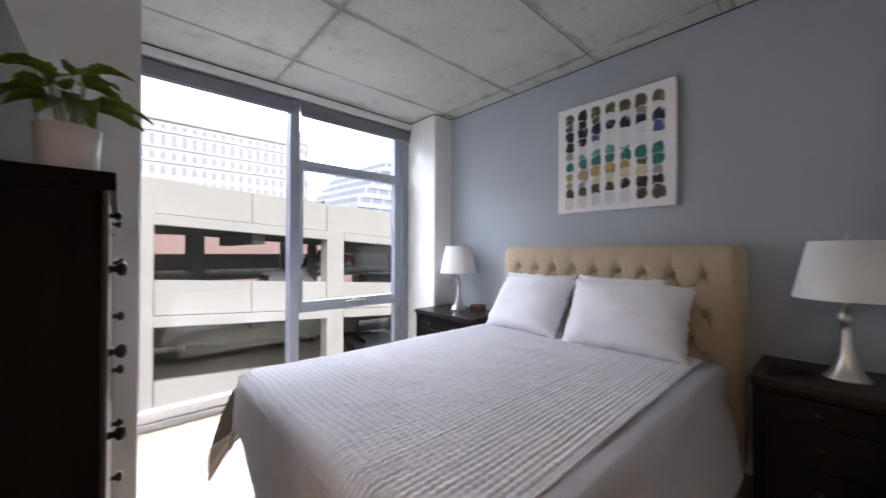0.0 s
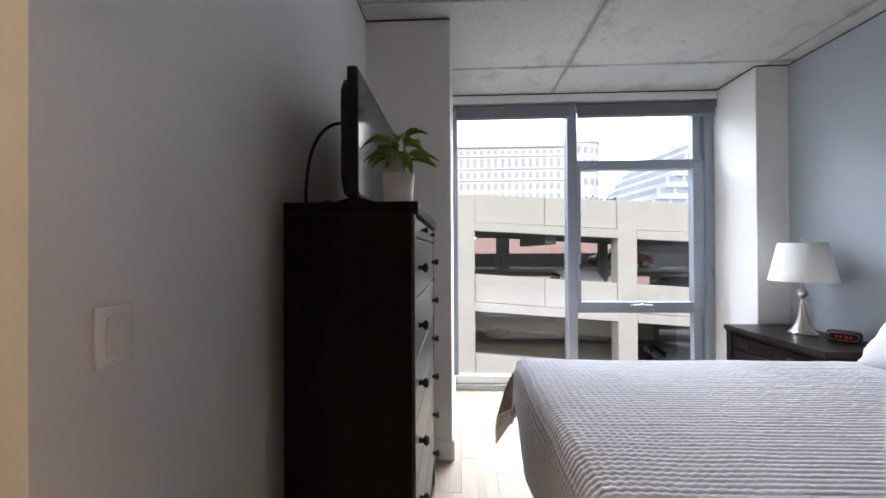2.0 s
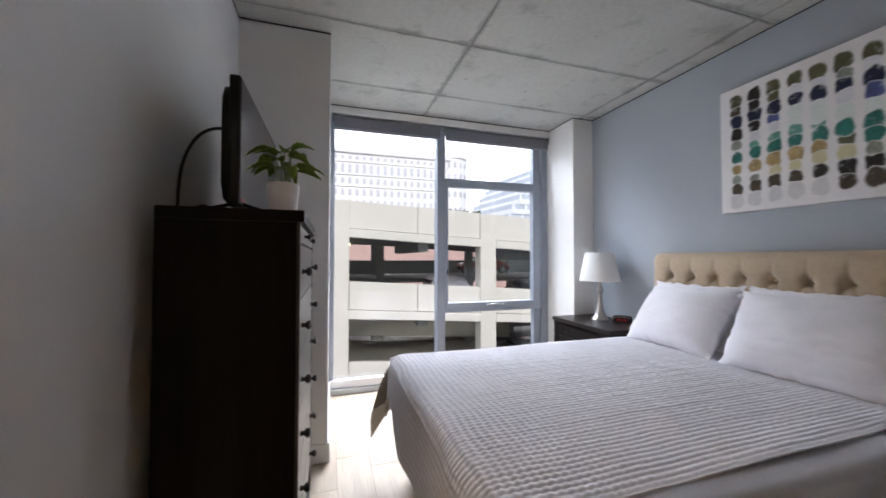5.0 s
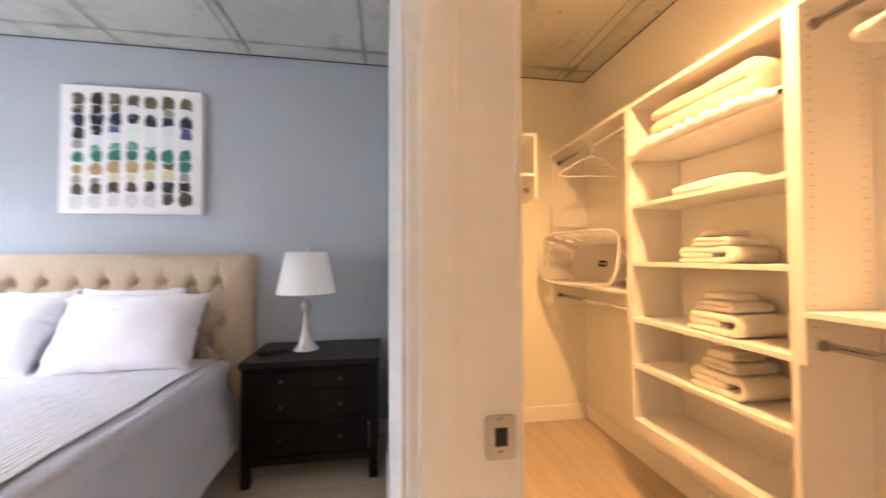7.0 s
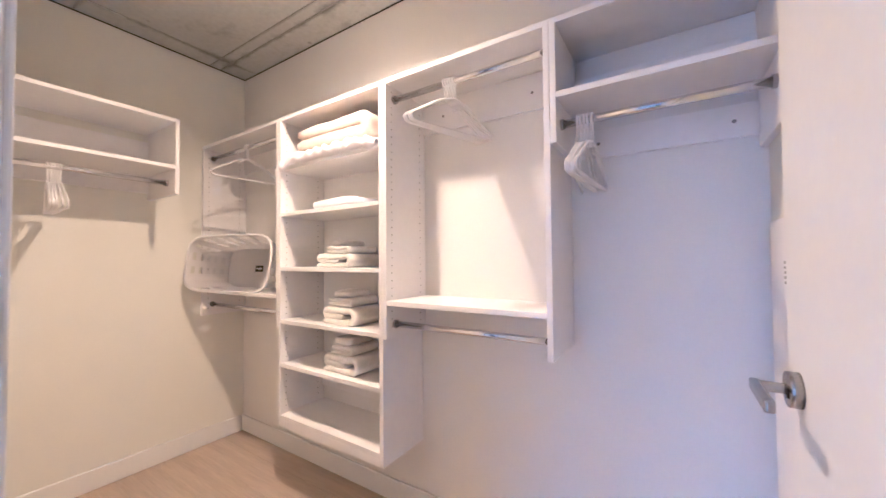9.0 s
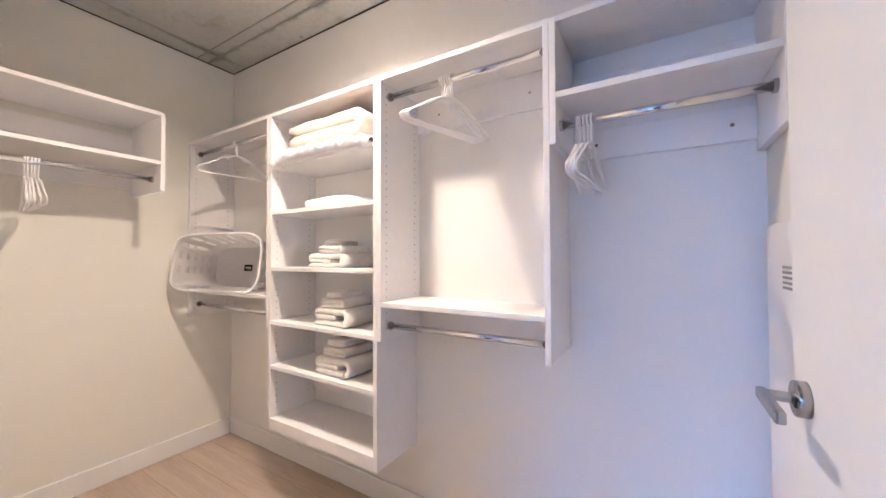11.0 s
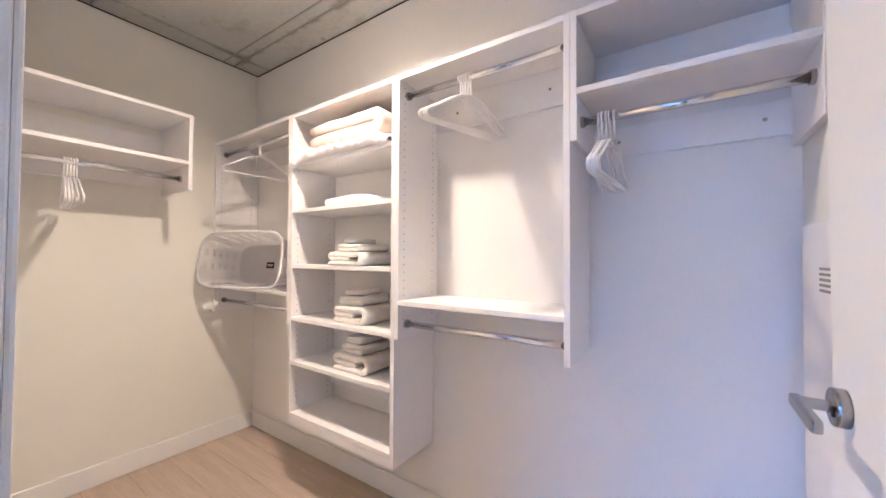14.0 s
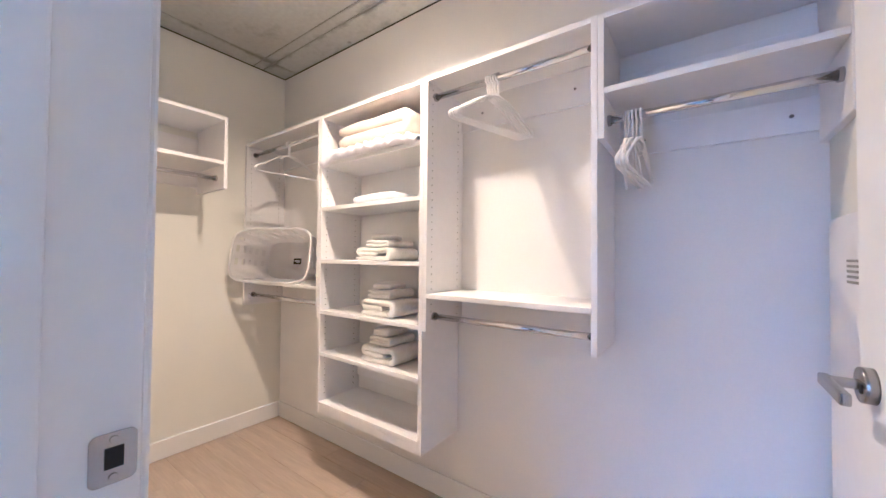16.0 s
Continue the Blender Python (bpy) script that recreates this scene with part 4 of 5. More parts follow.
def nightstand():
    """A dark nightstand, front towards -x, base centre at the origin."""
    ob = thing("nightstand", (0, 0, 0), "espresso-stained wooden nightstand with drawers beside the bed", "nightstand", "nightstands")
    d0, d1, w, top = -0.245, 0.205, 0.346, 0.650
    part("top", boxes((d0 - 0.012, d1 + 0.005, -w - 0.012, w + 0.012, top - 0.032, top), bev=0.006, seg=2), ESPRESSO_TOP, ob)
    under = top - 0.0325
    part("moulding", boxes((d0 - 0.004, d1, -w - 0.005, w + 0.005, under - 0.016, under), bev=0.005, seg=2), ESPRESSO, ob)
    under -= 0.0165
    for y0, y1 in ((-w, -w + 0.02), (w - 0.02, w)):
        part("side_panel", boxes((d0 + 0.02, d1, y0, y1, 0.11, under), bev=0.002), ESPRESSO, ob)
    part("back_panel", boxes((d1 - 0.015, d1, -w + 0.02, w - 0.02, 0.11, under)), ESPRESSO, ob)
    part("bottom_rail", boxes((d0 + 0.012, d0 + 0.03, -w + 0.04, w - 0.04, 0.105, 0.150), bev=0.002), ESPRESSO, ob)
    for x in (d0, d1 - 0.045):
        for y in (-w - 0.002, w - 0.043):
            part("leg", boxes((x, x + 0.045, y, y + 0.045, 0, under), bev=0.003), ESPRESSO, ob)
    for z0, z1 in ((0.500, 0.592), (0.330, 0.493), (0.157, 0.323)):
        dr = part("drawer", boxes((d0 + 0.006, d0 + 0.026, -w + 0.046, w - 0.046, z0, z1), bev=0.003), ESPRESSO, ob)
        for y in (-0.15, 0.15):
            kn = smooth(turn(lathe([(0, 0.022), (0.009, 0.020), (0.011, 0.014), (0.005, 0.008), (0.006, 0)], 14), Matrix.Translation((d0 + 0.006, y, (z0 + z1) / 2)) @ Matrix.Rotation(radians(-90), 4, "Y")))
            part("knob", kn, KNOB, dr, "small dark metal knob")
    return ob


ns = nightstand()
ns.matrix_basis = Matrix.Translation((2.516, 2.262, 0))
copy_thing(ns, Matrix.Translation((2.516, -0.085, 0)))


def sized(bm):
    return turn(bm, Matrix.Scale(1.10, 4))


def table_lamp():
    ob = thing("table_lamp", (0, 0, 0), "brushed nickel table lamp with a white tapered shade on a nightstand", "table lamp", "bedside lamps")
    prof = [(0, 0), (0.064, 0), (0.064, 0.005), (0.057, 0.012), (0.044, 0.030), (0.033, 0.055), (0.024, 0.088), (0.0165, 0.135), (0.012, 0.180), (0.0105, 0.200), (0.0165, 0.208), (0.0255, 0.225), (0.026, 0.238), (0.020, 0.252), (0.013, 0.264), (0.009, 0.285), (0.009, 0.34), (0, 0.34)]
    part("base", smooth(sized(lathe(prof, 40))), NICKEL, ob)
    part("shade", smooth(sized(lathe([(0.151, 0.303), (0.105, 0.524), (0.1025, 0.524), (0.1485, 0.303), (0.151, 0.303)], 48))), SHADE, ob, "white linen tapered shade")
    fin = bmesh.new()
    tube(fin, [(0, 0, 0.34), (0, 0, 0.525)], 0.004, 8)
    part("stem", sized(fin), NICKEL, ob)
    sp = bmesh.new()
    for k in range(3):
        a = 2 * math.pi * k / 3
        tube(sp, [(0, 0, 0.522), (0.103 * math.cos(a), 0.103 * math.sin(a), 0.522)], 0.002, 6)
    part("spider", sized(sp), NICKEL, ob)
    part("finial", smooth(sized(lathe([(0, 0.552), (0.006, 0.549), (0.008, 0.542), (0.004, 0.535), (0.010, 0.530), (0, 0.528)], 16))), NICKEL, ob)
    part("bulb", smooth(sized(lathe([(0.013, 0.34), (0.014, 0.36), (0.028, 0.40), (0.030, 0.42), (0.022, 0.445), (0, 0.455)], 20))), PLASTIC, ob)
    return ob


tl = table_lamp()
tl.matrix_basis = Matrix.Translation((2.546, 2.337, 0.6505))
copy_thing(tl, Matrix.Translation((2.507, -0.011, 0.6505)))

RED = glow("red_clock_digits", (0.35, 0.01, 0.015), 0.12)
clock = thing("alarm_clock", (2.63, 2.16, 0.6505), "black alarm clock with a silver rim and red display", "alarm clock")
MC = pose(2.60, 2.145, 0.6505, 0, 0, 40) @ Matrix.Scale(0.95, 4)
cb = bmesh.new()
soft(cb, -0.05, 0.05, -0.075, 0.075, 0.001, 0.062, cuts=6, power=5, rough=0)
part("body", smooth(turn(cb, MC)), BLACK, clock)
fr = bmesh.new()
tube(fr, [(-0.052, -0.062 * c, 0.032 + 0.022 * s) for c, s in [(math.copysign(abs(math.cos(t)) ** 0.5, math.cos(t)), math.copysign(abs(math.sin(t)) ** 0.5, math.sin(t))) for t in [2 * math.pi * k / 28 for k in range(28)]]], 0.004, 8, closed=True)
part("rim", smooth(turn(fr, MC)), STEEL, clock)
part("display", turn(boxes((-0.0535, -0.051, -0.045, 0.045, 0.020, 0.044), bev=0.001), MC), mat("dark_red_display", (0.06, 0.01, 0.012), 0.2), clock)
part("digits", turn(boxes(*[(-0.0545, -0.0537, y, y + 0.012, 0.026, 0.039) for y in (-0.036, -0.018, 0.006, 0.024)]), MC), RED, clock)

rem = thing("remote_control", (2.435, 0.152, 0.6505), "black remote control lying on the nightstand", "remote control")
MR = pose(2.435, 0.152, 0.6505, 0, 0, 28) @ Matrix.Scale(1.1, 4)
rb = bmesh.new()
soft(rb, -0.022, 0.022, -0.075, 0.075, 0.0, 0.02, cuts=5, power=6, rough=0)
part("body", smooth(turn(rb, MR)), BLACK, rem)
part("buttons", turn(boxes(*[(x, x + 0.008, y, y + 0.007, 0.0195, 0.0215) for x in (-0.014, -0.004, 0.006) for y in (-0.05, -0.03, -0.01, 0.01, 0.03)]), MR), KNOB, rem)

# ---- dresser, television and plant ----
DXF, DY0, DY1, DZT = 0.248, 0.910, 1.665, 1.320
dr = thing("dresser", (0.04, 1.29, 0), "tall espresso-stained chest of drawers against the wall", "dresser")
part("carcass", boxes((-0.118, DXF - 0.02, DY0, DY1, 0.06, DZT - 0.034), bev=0.002), ESPRESSO, dr)
part("top", boxes((-0.118, DXF, DY0, DY1, DZT - 0.0335, DZT), bev=0.0012), ESPRESSO, dr)
part("plinth", boxes((-0.11, DXF - 0.03, DY0 + 0.01, DY1 - 0.01, 0.0, 0.059)), ESPRESSO, dr)
part("frame", boxes((DXF - 0.0195, DXF - 0.010, DY0, DY0 + 0.03, 0.06, DZT - 0.034), (DXF - 0.0195, DXF - 0.010, DY1 - 0.03, DY1, 0.06, DZT - 0.034), (DXF - 0.0195, DXF - 0.010, DY0 + 0.03, DY1 - 0.03, 0.06, 0.10), bev=0.002), ESPRESSO_FRONT, dr)
rowz = [(1.228, 1.280)] + [(1.056 - 0.170 * k, 1.220 - 0.170 * k) for k in range(7)]
rowz = [r for r in rowz if r[0] > 0.1]
for n, (z0, z1) in enumerate(rowz):
    for y0, y1 in ((DY0 + 0.038, (DY0 + DY1) / 2 - 0.003), ((DY0 + DY1) / 2 + 0.003, DY1 - 0.038)) if n < 1 else ((DY0 + 0.038, DY1 - 0.038),):
        d = part("drawer", boxes((DXF - 0.019, DXF - 0.012, y0, y1, z0, z1), bev=0.002), ESPRESSO_FRONT, dr)
        for ky in (((y0 + y1) / 2,) if n < 1 else (DY0 + 0.11, DY1 - 0.11)):
            s = 0.7 if n < 1 else 1.0
            kn = smooth(turn(lathe([(0, 0.030 * s), (0.010 * s, 0.029 * s), (0.015 * s, 0.023 * s), (0.014 * s, 0.017 * s), (0.006 * s, 0.010 * s), (0.009 * s, 0)], 18), Matrix.Translation((DXF - 0.012, ky, (z0 + z1) / 2)) @ Matrix.Rotation(radians(90), 4, "Y")))
            part("knob", kn, KNOB, d, "round dark metal knob")

tv = thing("television", (0.02, 1.35, DZT), "black flat-screen television on the dresser", "television")
TVY0, TVY1 = 1.005, 1.735
bm = boxes((0.026, 0.058, TVY0, TVY1, 1.345, 1.738), bev=0.008, seg=3)
part("bezel", smooth(bm), BLACK, tv)
back = bmesh.new()
soft(back, 0.0, 0.050, TVY0 + 0.002, TVY1 - 0.002, 1.347, 1.722, cuts=6, power=9, rough=0)
part("back_shell", smooth(back), BLACK, tv)
part("screen", boxes((0.0582, 0.0590, TVY0 + 0.012, TVY1 - 0.012, 1.362, 1.726)), SCREEN, tv, "dark glossy screen")
for y in (TVY0 + 0.03, TVY1 - 0.10):
    ft = bmesh.new()
    tube(ft, [(0.13, y + 0.02, DZT + 0.006), (0.04, y + 0.035, DZT + 0.036), (-0.06, y + 0.02, DZT + 0.006)], 0.006, 8)
    part("foot", smooth(ft), BLACK, tv)
part("indicator", boxes((0.0592, 0.063, TVY0 + 0.02, TVY0 + 0.035, 1.356, 1.362)), RED, tv)

cbm = bmesh.new()
arc = [Vector((0.004 - 0.112 * math.sin(a) ** 0.9 if a > 0 else 0.004, 1.03, 1.33 + 0.245 * math.cos(a) ** 0.8)) for a in [radians(90 * k / 14) * 0.999 for k in range(15)]]
tube(cbm, arc, 0.005, 8)
single("power_cable", smooth(cbm), BLACK, "black cable curving from the television down behind the dresser", "cable")
cb2 = bmesh.new()
tube(cb2, [(-0.02, 1.07, 1.326), (-0.035, 1.065, 1.336), (-0.055, 1.06, 1.342), (-0.075, 1.06, 1.332), (-0.085, 1.06, 1.325)], 0.005, 8)
single("cable_loop", smooth(cb2), BLACK, "small black cable loop lying on the dresser", "cable")

PX, PY = 0.180, 1.0
plant = thing("potted_plant", (PX, PY, DZT), "small green leafy plant in a white ceramic pot", "plant")
part("pot", smooth(lathe([(0, 0.001), (0.037, 0.001), (0.041, 0.006), (0.046, 0.089), (0.0435, 0.089), (0.040, 0.070), (0, 0.070)], 36, (PX, PY, DZT))), POT, plant)
part("soil", lathe([(0.0405, 0.0705), (0, 0.075)], 24, (PX, PY, DZT)), mat("dark_soil", (0.03, 0.022, 0.016), 0.95, scale=60, vary=0.3, bump=0.8), plant)


def leaf_mat():
    m = mat("variegated_leaf", (0.045, 0.13, 0.022), 0.42, scale=25, vary=0.2)
    nt = m.node_tree
    p = nt.nodes["Principled BSDF"]
    old = p.inputs["Base Color"].links[0].from_socket
    uv = nt.nodes.new("ShaderNodeAttribute")
    uv.attribute_name = "vein"
    mix = nt.nodes.new("ShaderNodeMix")
    mix.data_type = "RGBA"
    mix.inputs["B"].default_value = (0.46, 0.55, 0.10, 1)
    nt.links.new(uv.outputs["Fac"], mix.inputs["Factor"])
    nt.links.new(old, mix.inputs["A"])
    nt.links.new(mix.outputs["Result"], p.inputs["Base Color"])
    return m


LEAF = leaf_mat()
# daylight glows through the thin leaves
leaf_nodes = LEAF.node_tree.nodes
through_leaf = leaf_nodes.new("ShaderNodeBsdfTranslucent")
through_leaf.inputs["Color"].default_value = (0.34, 0.46, 0.06, 1)
leaf_mix = leaf_nodes.new("ShaderNodeMixShader")
leaf_mix.inputs["Fac"].default_value = 0.35
LEAF.node_tree.links.new(leaf_nodes["Principled BSDF"].outputs[0], leaf_mix.inputs[1])
LEAF.node_tree.links.new(through_leaf.outputs[0], leaf_mix.inputs[2])
LEAF.node_tree.links.new(leaf_mix.outputs[0], leaf_nodes["Material Output"].inputs["Surface"])
STEM = mat("pale_green_stem", (0.30, 0.34, 0.20), 0.6)


def leaf(base, tip_dir, length, width, droop, seed):
    bm = bmesh.new()
    layer = bm.verts.layers.float.new("vein")
    d = Vector(tip_dir).normalized()
    side = d.cross(Vector((0, 0, 1))).normalized()
    up = side.cross(d)
    nl, nw = 14, 8
    rows = []
    for i in range(nl + 1):
        t = i / nl
        w = width * (math.sin(math.pi * t ** 0.75) ** 0.8) * 0.5 + 0.0004
        row = []
        for j in range(nw + 1):
            s = j / nw * 2 - 1
            p = Vector(base) + d * (length * t) + side * (w * s) + up * (0.012 * abs(s) * math.sin(math.pi * t) - 0.002 * math.cos(s * 9 + t * 30)) + Vector((0, 0, -droop * t * t * length))
            v = bm.verts.new(p)
            vein = 0.75 * max(0.0, abs(s) * 1.5 - 0.5) + 0.55 * max(0.0, math.sin((t * 6 - abs(s) * 1.3) * 2 * math.pi)) * (0.4 + 0.6 * abs(s)) + 0.35 * max(0.0, 1 - abs(s) * 5)
            v[layer] = min(1.0, vein * (0.75 + 0.25 * math.sin(seed)))
            row.append(v)
        rows.append(row)
    for i in range(nl):
        for j in range(nw):
            bm.faces.new((rows[i][j], rows[i][j + 1], rows[i + 1][j + 1], rows[i + 1][j]))
    bmesh.ops.solidify(bm, geom=bm.faces[:], thickness=0.0007)
    return smooth(bm)


rng = random.Random(5)
for k in range(20):
    a = 2 * math.pi * (k * 0.382 + 0.05)
    lvl = k / 20
    r0 = 0.006 + 0.012 * rng.random()
    hz = 0.125 + 0.070 * lvl + 0.015 * rng.random()
    st0 = Vector((PX + r0 * math.cos(a), PY + r0 * math.sin(a), DZT + 0.078))
    out = 0.020 + 0.012 * rng.random()
    st1 = Vector((PX + out * math.cos(a), PY + out * math.sin(a), DZT + hz))
    sb = bmesh.new()
    tube(sb, [st0, st0.lerp(st1, 0.5) + Vector((0, 0, 0.006)), st1], 0.0012, 6)
    stem = part("stem", smooth(sb), STEM, plant)
    el = 0.46 * lvl - 0.16 + 0.25 * (rng.random() - 0.5)
    part("leaf", leaf(st1, (math.cos(a), math.sin(a), el), 0.066 + 0.030 * rng.random(), 0.034 + 0.012 * rng.random(), 0.15 + 0.45 * rng.random(), k * 1.7), LEAF, stem)

# ---- wall things ----
sw = thing("light_switch", (XW, 0.49, 1.054), "white double rocker light switch on the wall", "light switch")
part("plate", boxes((XW, XW + 0.006, 0.462, 0.521, 1.016, 1.108), bev=0.003, seg=2), SWITCH, sw)
part("rocker", turn(boxes((-0.003, 0.004, -0.015, 0.015, -0.030, 0.030), bev=0.002), pose(XW + 0.007, 0.491, 1.062, 0, 7, 0)), SWITCH, sw)
for z in (1.022, 1.101):
    part("screw", turn(lathe([(0, 0.001), (0.003, 0.001), (0.003, 0)], 10), Matrix.Translation((XW + 0.006, 0.491, z)) @ Matrix.Rotation(radians(90), 4, "Y")), SWITCH, sw)

CANVAS = mat("white_canvas", (0.82, 0.81, 0.82), 0.85, scale=30, vary=0.02, bump=0.3, fine=300)
PY0, PY1, PZ0, PZ1 = 0.656, 1.425, 1.462, 2.232
art = thing("wall_art", (2.73, 1.04, 1.46), "square white canvas with rows of coloured watercolour dabs", "painting")
part("canvas", boxes((2.702, XE - 0.001, PY0, PY1, PZ0, PZ1), bev=0.003), CANVAS, art)
INK = {}
for nm, col in (("olive", (0.12, 0.12, 0.06)), ("dark_brown", (0.025, 0.02, 0.016)), ("grey_green", (0.30, 0.33, 0.28)), ("navy", (0.012, 0.018, 0.06)), ("blue", (0.10, 0.13, 0.34)), ("pale_mint", (0.73, 0.80, 0.77)),
        ("teal", (0.03, 0.20, 0.17)), ("sea_green", (0.14, 0.36, 0.30)), ("ochre", (0.50, 0.36, 0.16)), ("pale_yellow", (0.62, 0.58, 0.36)), ("umber", (0.09, 0.07, 0.045)), ("pale_grey", (0.66, 0.66, 0.67)), ("lilac", (0.72, 0.73, 0.78))):
    INK[nm] = mat(nm + "_watercolour", col, 0.8, scale=18, vary=0.24 if sum(col) < 1.2 else 0.06, fine=70)
for ink in INK.values():
    # thin washes: the paint fades out unevenly towards the rim of each dab
    nt = ink.node_tree
    p = nt.nodes["Principled BSDF"]
    rimfade = nt.nodes.new("ShaderNodeAttribute")
    rimfade.attribute_name = "wash"
    grain = nt.nodes.new("ShaderNodeTexNoise")
    grain.inputs["Scale"].default_value = 38
    co = nt.nodes.new("ShaderNodeTexCoord")
    nt.links.new(co.outputs["Object"], grain.inputs["Vector"])
    blot = nt.nodes.new("ShaderNodeMath")
    blot.operation = "MULTIPLY_ADD"
    blot.inputs[1].default_value = 0.9
    nt.links.new(grain.outputs["Fac"], blot.inputs[0])
    nt.links.new(rimfade.outputs["Fac"], blot.inputs[2])
    fade = nt.nodes.new("ShaderNodeMapRange")
    fade.inputs["From Min"].default_value = 0.45
    fade.inputs["From Max"].default_value = 0.95
    nt.links.new(blot.outputs[0], fade.inputs["Value"])
    paint = p.inputs["Base Color"].links[0].from_socket
    bleed = nt.nodes.new("ShaderNodeMix")
    bleed.data_type = "RGBA"
    bleed.inputs["A"].default_value = (0.82, 0.81, 0.82, 1)
    nt.links.new(fade.outputs[0], bleed.inputs["Factor"])
    nt.links.new(paint, bleed.inputs["B"])
    nt.links.new(bleed.outputs["Result"], p.inputs["Base Color"])
# each column from the top: ink, height on the canvas as a share, size
COLS = (
    (("olive", .115, 1), ("umber", .20, .8), ("navy", .28, 1), ("dark_brown", .385, 1), ("grey_green", .465, .7), ("teal", .565, .9), ("ochre", .66, .7), ("grey_green", .74, .6), ("umber", .82, .9), ("pale_grey", .915, 1)),
    (("dark_brown", .11, 1.1), ("dark_brown", .19, .8), ("navy", .27, 1.05), ("dark_brown", .35, .8), ("lilac", .44, .9), ("sea_green", .50, .7), ("teal", .555, .9), ("ochre", .655, .95), ("grey_green", .755, .6), ("umber", .815, .95), ("pale_grey", .91, 1)),
    (("olive", .11, 1.1), ("olive", .185, .8), ("navy", .26, 1), ("blue", .335, .9), ("lilac", .40, .7), ("sea_green", .485, .8), ("teal", .55, .95), ("ochre", .64, 1), ("pale_yellow", .725, .7), ("umber", .805, 1), ("pale_grey", .895, 1)),
    (("olive", .115, 1.1), ("lilac", .19, .8), ("navy", .25, .85), ("pale_mint", .345, 1.1), ("pale_mint", .415, .9), ("sea_green", .47, .8), ("teal", .545, 1), ("ochre", .635, 1), ("pale_yellow", .715, .7), ("umber", .795, .9), ("pale_grey", .89, 1.1)),
    (("olive", .125, 1.15), ("lilac", .205, .8), ("navy", .265, 1), ("pale_mint", .36, 1), ("pale_mint", .42, .9), ("sea_green", .475, .8), ("teal", .545, 1.1), ("ochre", .625, .9), ("pale_yellow", .695, .9), ("dark_brown", .785, .95), ("pale_grey", .89, 1.1)),
    (("olive", .12, 1.2), ("grey_green", .20, .8), ("navy", .27, 1), ("lilac", .345, .9), ("pale_mint", .44, 1.1), ("teal", .54, 1.05), ("olive", .62, .8), ("pale_yellow", .695, 1), ("dark_brown", .795, 1.1), ("umber", .88, 1)),
    (("olive", .12, 1.15), ("lilac", .195, .8), ("navy", .27, 1.1), ("blue", .36, 1.05), ("pale_mint", .455, 1), ("teal", .54, 1.05), ("teal", .62, 1), ("grey_green", .705, .8), ("dark_brown", .79, 1.05), ("umber", .88, 1.15)))
rng = random.Random(11)
depth = 0
for c, inks in enumerate(COLS):
    yc = PY1 - (PY1 - PY0) * (0.120 + 0.1265 * c)
    for ink, down, size in inks:
        zc = PZ1 - (PZ1 - PZ0) * down
        bm = bmesh.new()
        wash = bm.verts.layers.float.new("wash")
        n = 24
        ry, rz = 0.0365 * size ** 0.6 * rng.uniform(0.92, 1.06), 0.0435 * size * rng.uniform(0.95, 1.08)
        ph, off = rng.uniform(0, 6), rng.uniform(-0.004, 0.004)
        x = 2.7014 - 0.00012 * (depth % 12)
        depth += 1
        mid = bm.verts.new((x, yc + off, zc))
        mid[wash] = 0.62
        inner, outer = [], []
        for k in range(n):
            t = 2 * math.pi * k / n
            wob = 1 + 0.06 * math.sin(3 * t + ph) + 0.04 * math.sin(5 * t + 2 * ph)
            q = (abs(math.cos(t)) ** 2.6 + abs(math.sin(t)) ** 2.6) ** (-1 / 2.6)
            for share, row, v in ((0.76, inner, 0.55), (1.0, outer, 0.12)):
                vert = bm.verts.new((x, yc + off + ry * share * wob * q * math.cos(t), zc + rz * share * wob * q * math.sin(t)))
                vert[wash] = v
                row.append(vert)
        for k in range(n):
            j = (k + 1) % n
            bm.faces.new((mid, inner[k], inner[j]))
            bm.faces.new((inner[k], outer[k], outer[j], inner[j]))
        part("paint_dab", bm, INK[ink], art)

# ---- outside: parking garage, street and towers ----
STONE = mat("pale_precast_concrete", (0.60, 0.57, 0.50), 0.85, scale=0.7, vary=0.05, bump=0.3, fine=12)
# The shade inside the garage is put into this darker concrete colour.
GARAGE_SHADE = mat("shade_darkened_concrete", (0.20, 0.20, 0.19), 0.9, scale=0.8, vary=0.12)
ASPHALT = mat("dark_asphalt", (0.05, 0.05, 0.052), 0.9, scale=1.5, vary=0.15, bump=0.3)
# Distance haze is put into these four colours by paling stone, cladding and glass.
HAZED_STONE = mat("haze_paled_limestone", (0.82, 0.81, 0.80), 0.9, scale=0.1, vary=0.04)
HAZED_PANEL = mat("haze_paled_cladding", (0.76, 0.77, 0.80), 0.6, scale=0.1, vary=0.03)
HAZED_GREY = mat("haze_paled_window", (0.60, 0.61, 0.63), 0.25, scale=0.3, vary=0.15)
HAZED_BLUE = mat("haze_paled_blue_glass", (0.50, 0.55, 0.62), 0.2, scale=0.3, vary=0.12)
BRICK = mat("red_brick_wall", (0.55, 0.37, 0.32), 0.9, scale=2, vary=0.12)
SEAL = mat("dark_panel_joint", (0.16, 0.15, 0.14), 0.9)
GROUND_Z = -5.2

structure("ground", boxes((-2500, 2500, -2500, 2500, GROUND_Z - 0.3, GROUND_Z)), ASPHALT, "dark asphalt street and ground below the window", "ground")

# The garage stands about ten metres away; its decks slope down to the east.
GY, SLOPE = 13.2, -0.062
GM = Matrix.Translation((1.0, GY, 0)) @ Matrix.Rotation(radians(-3), 4, "Z")
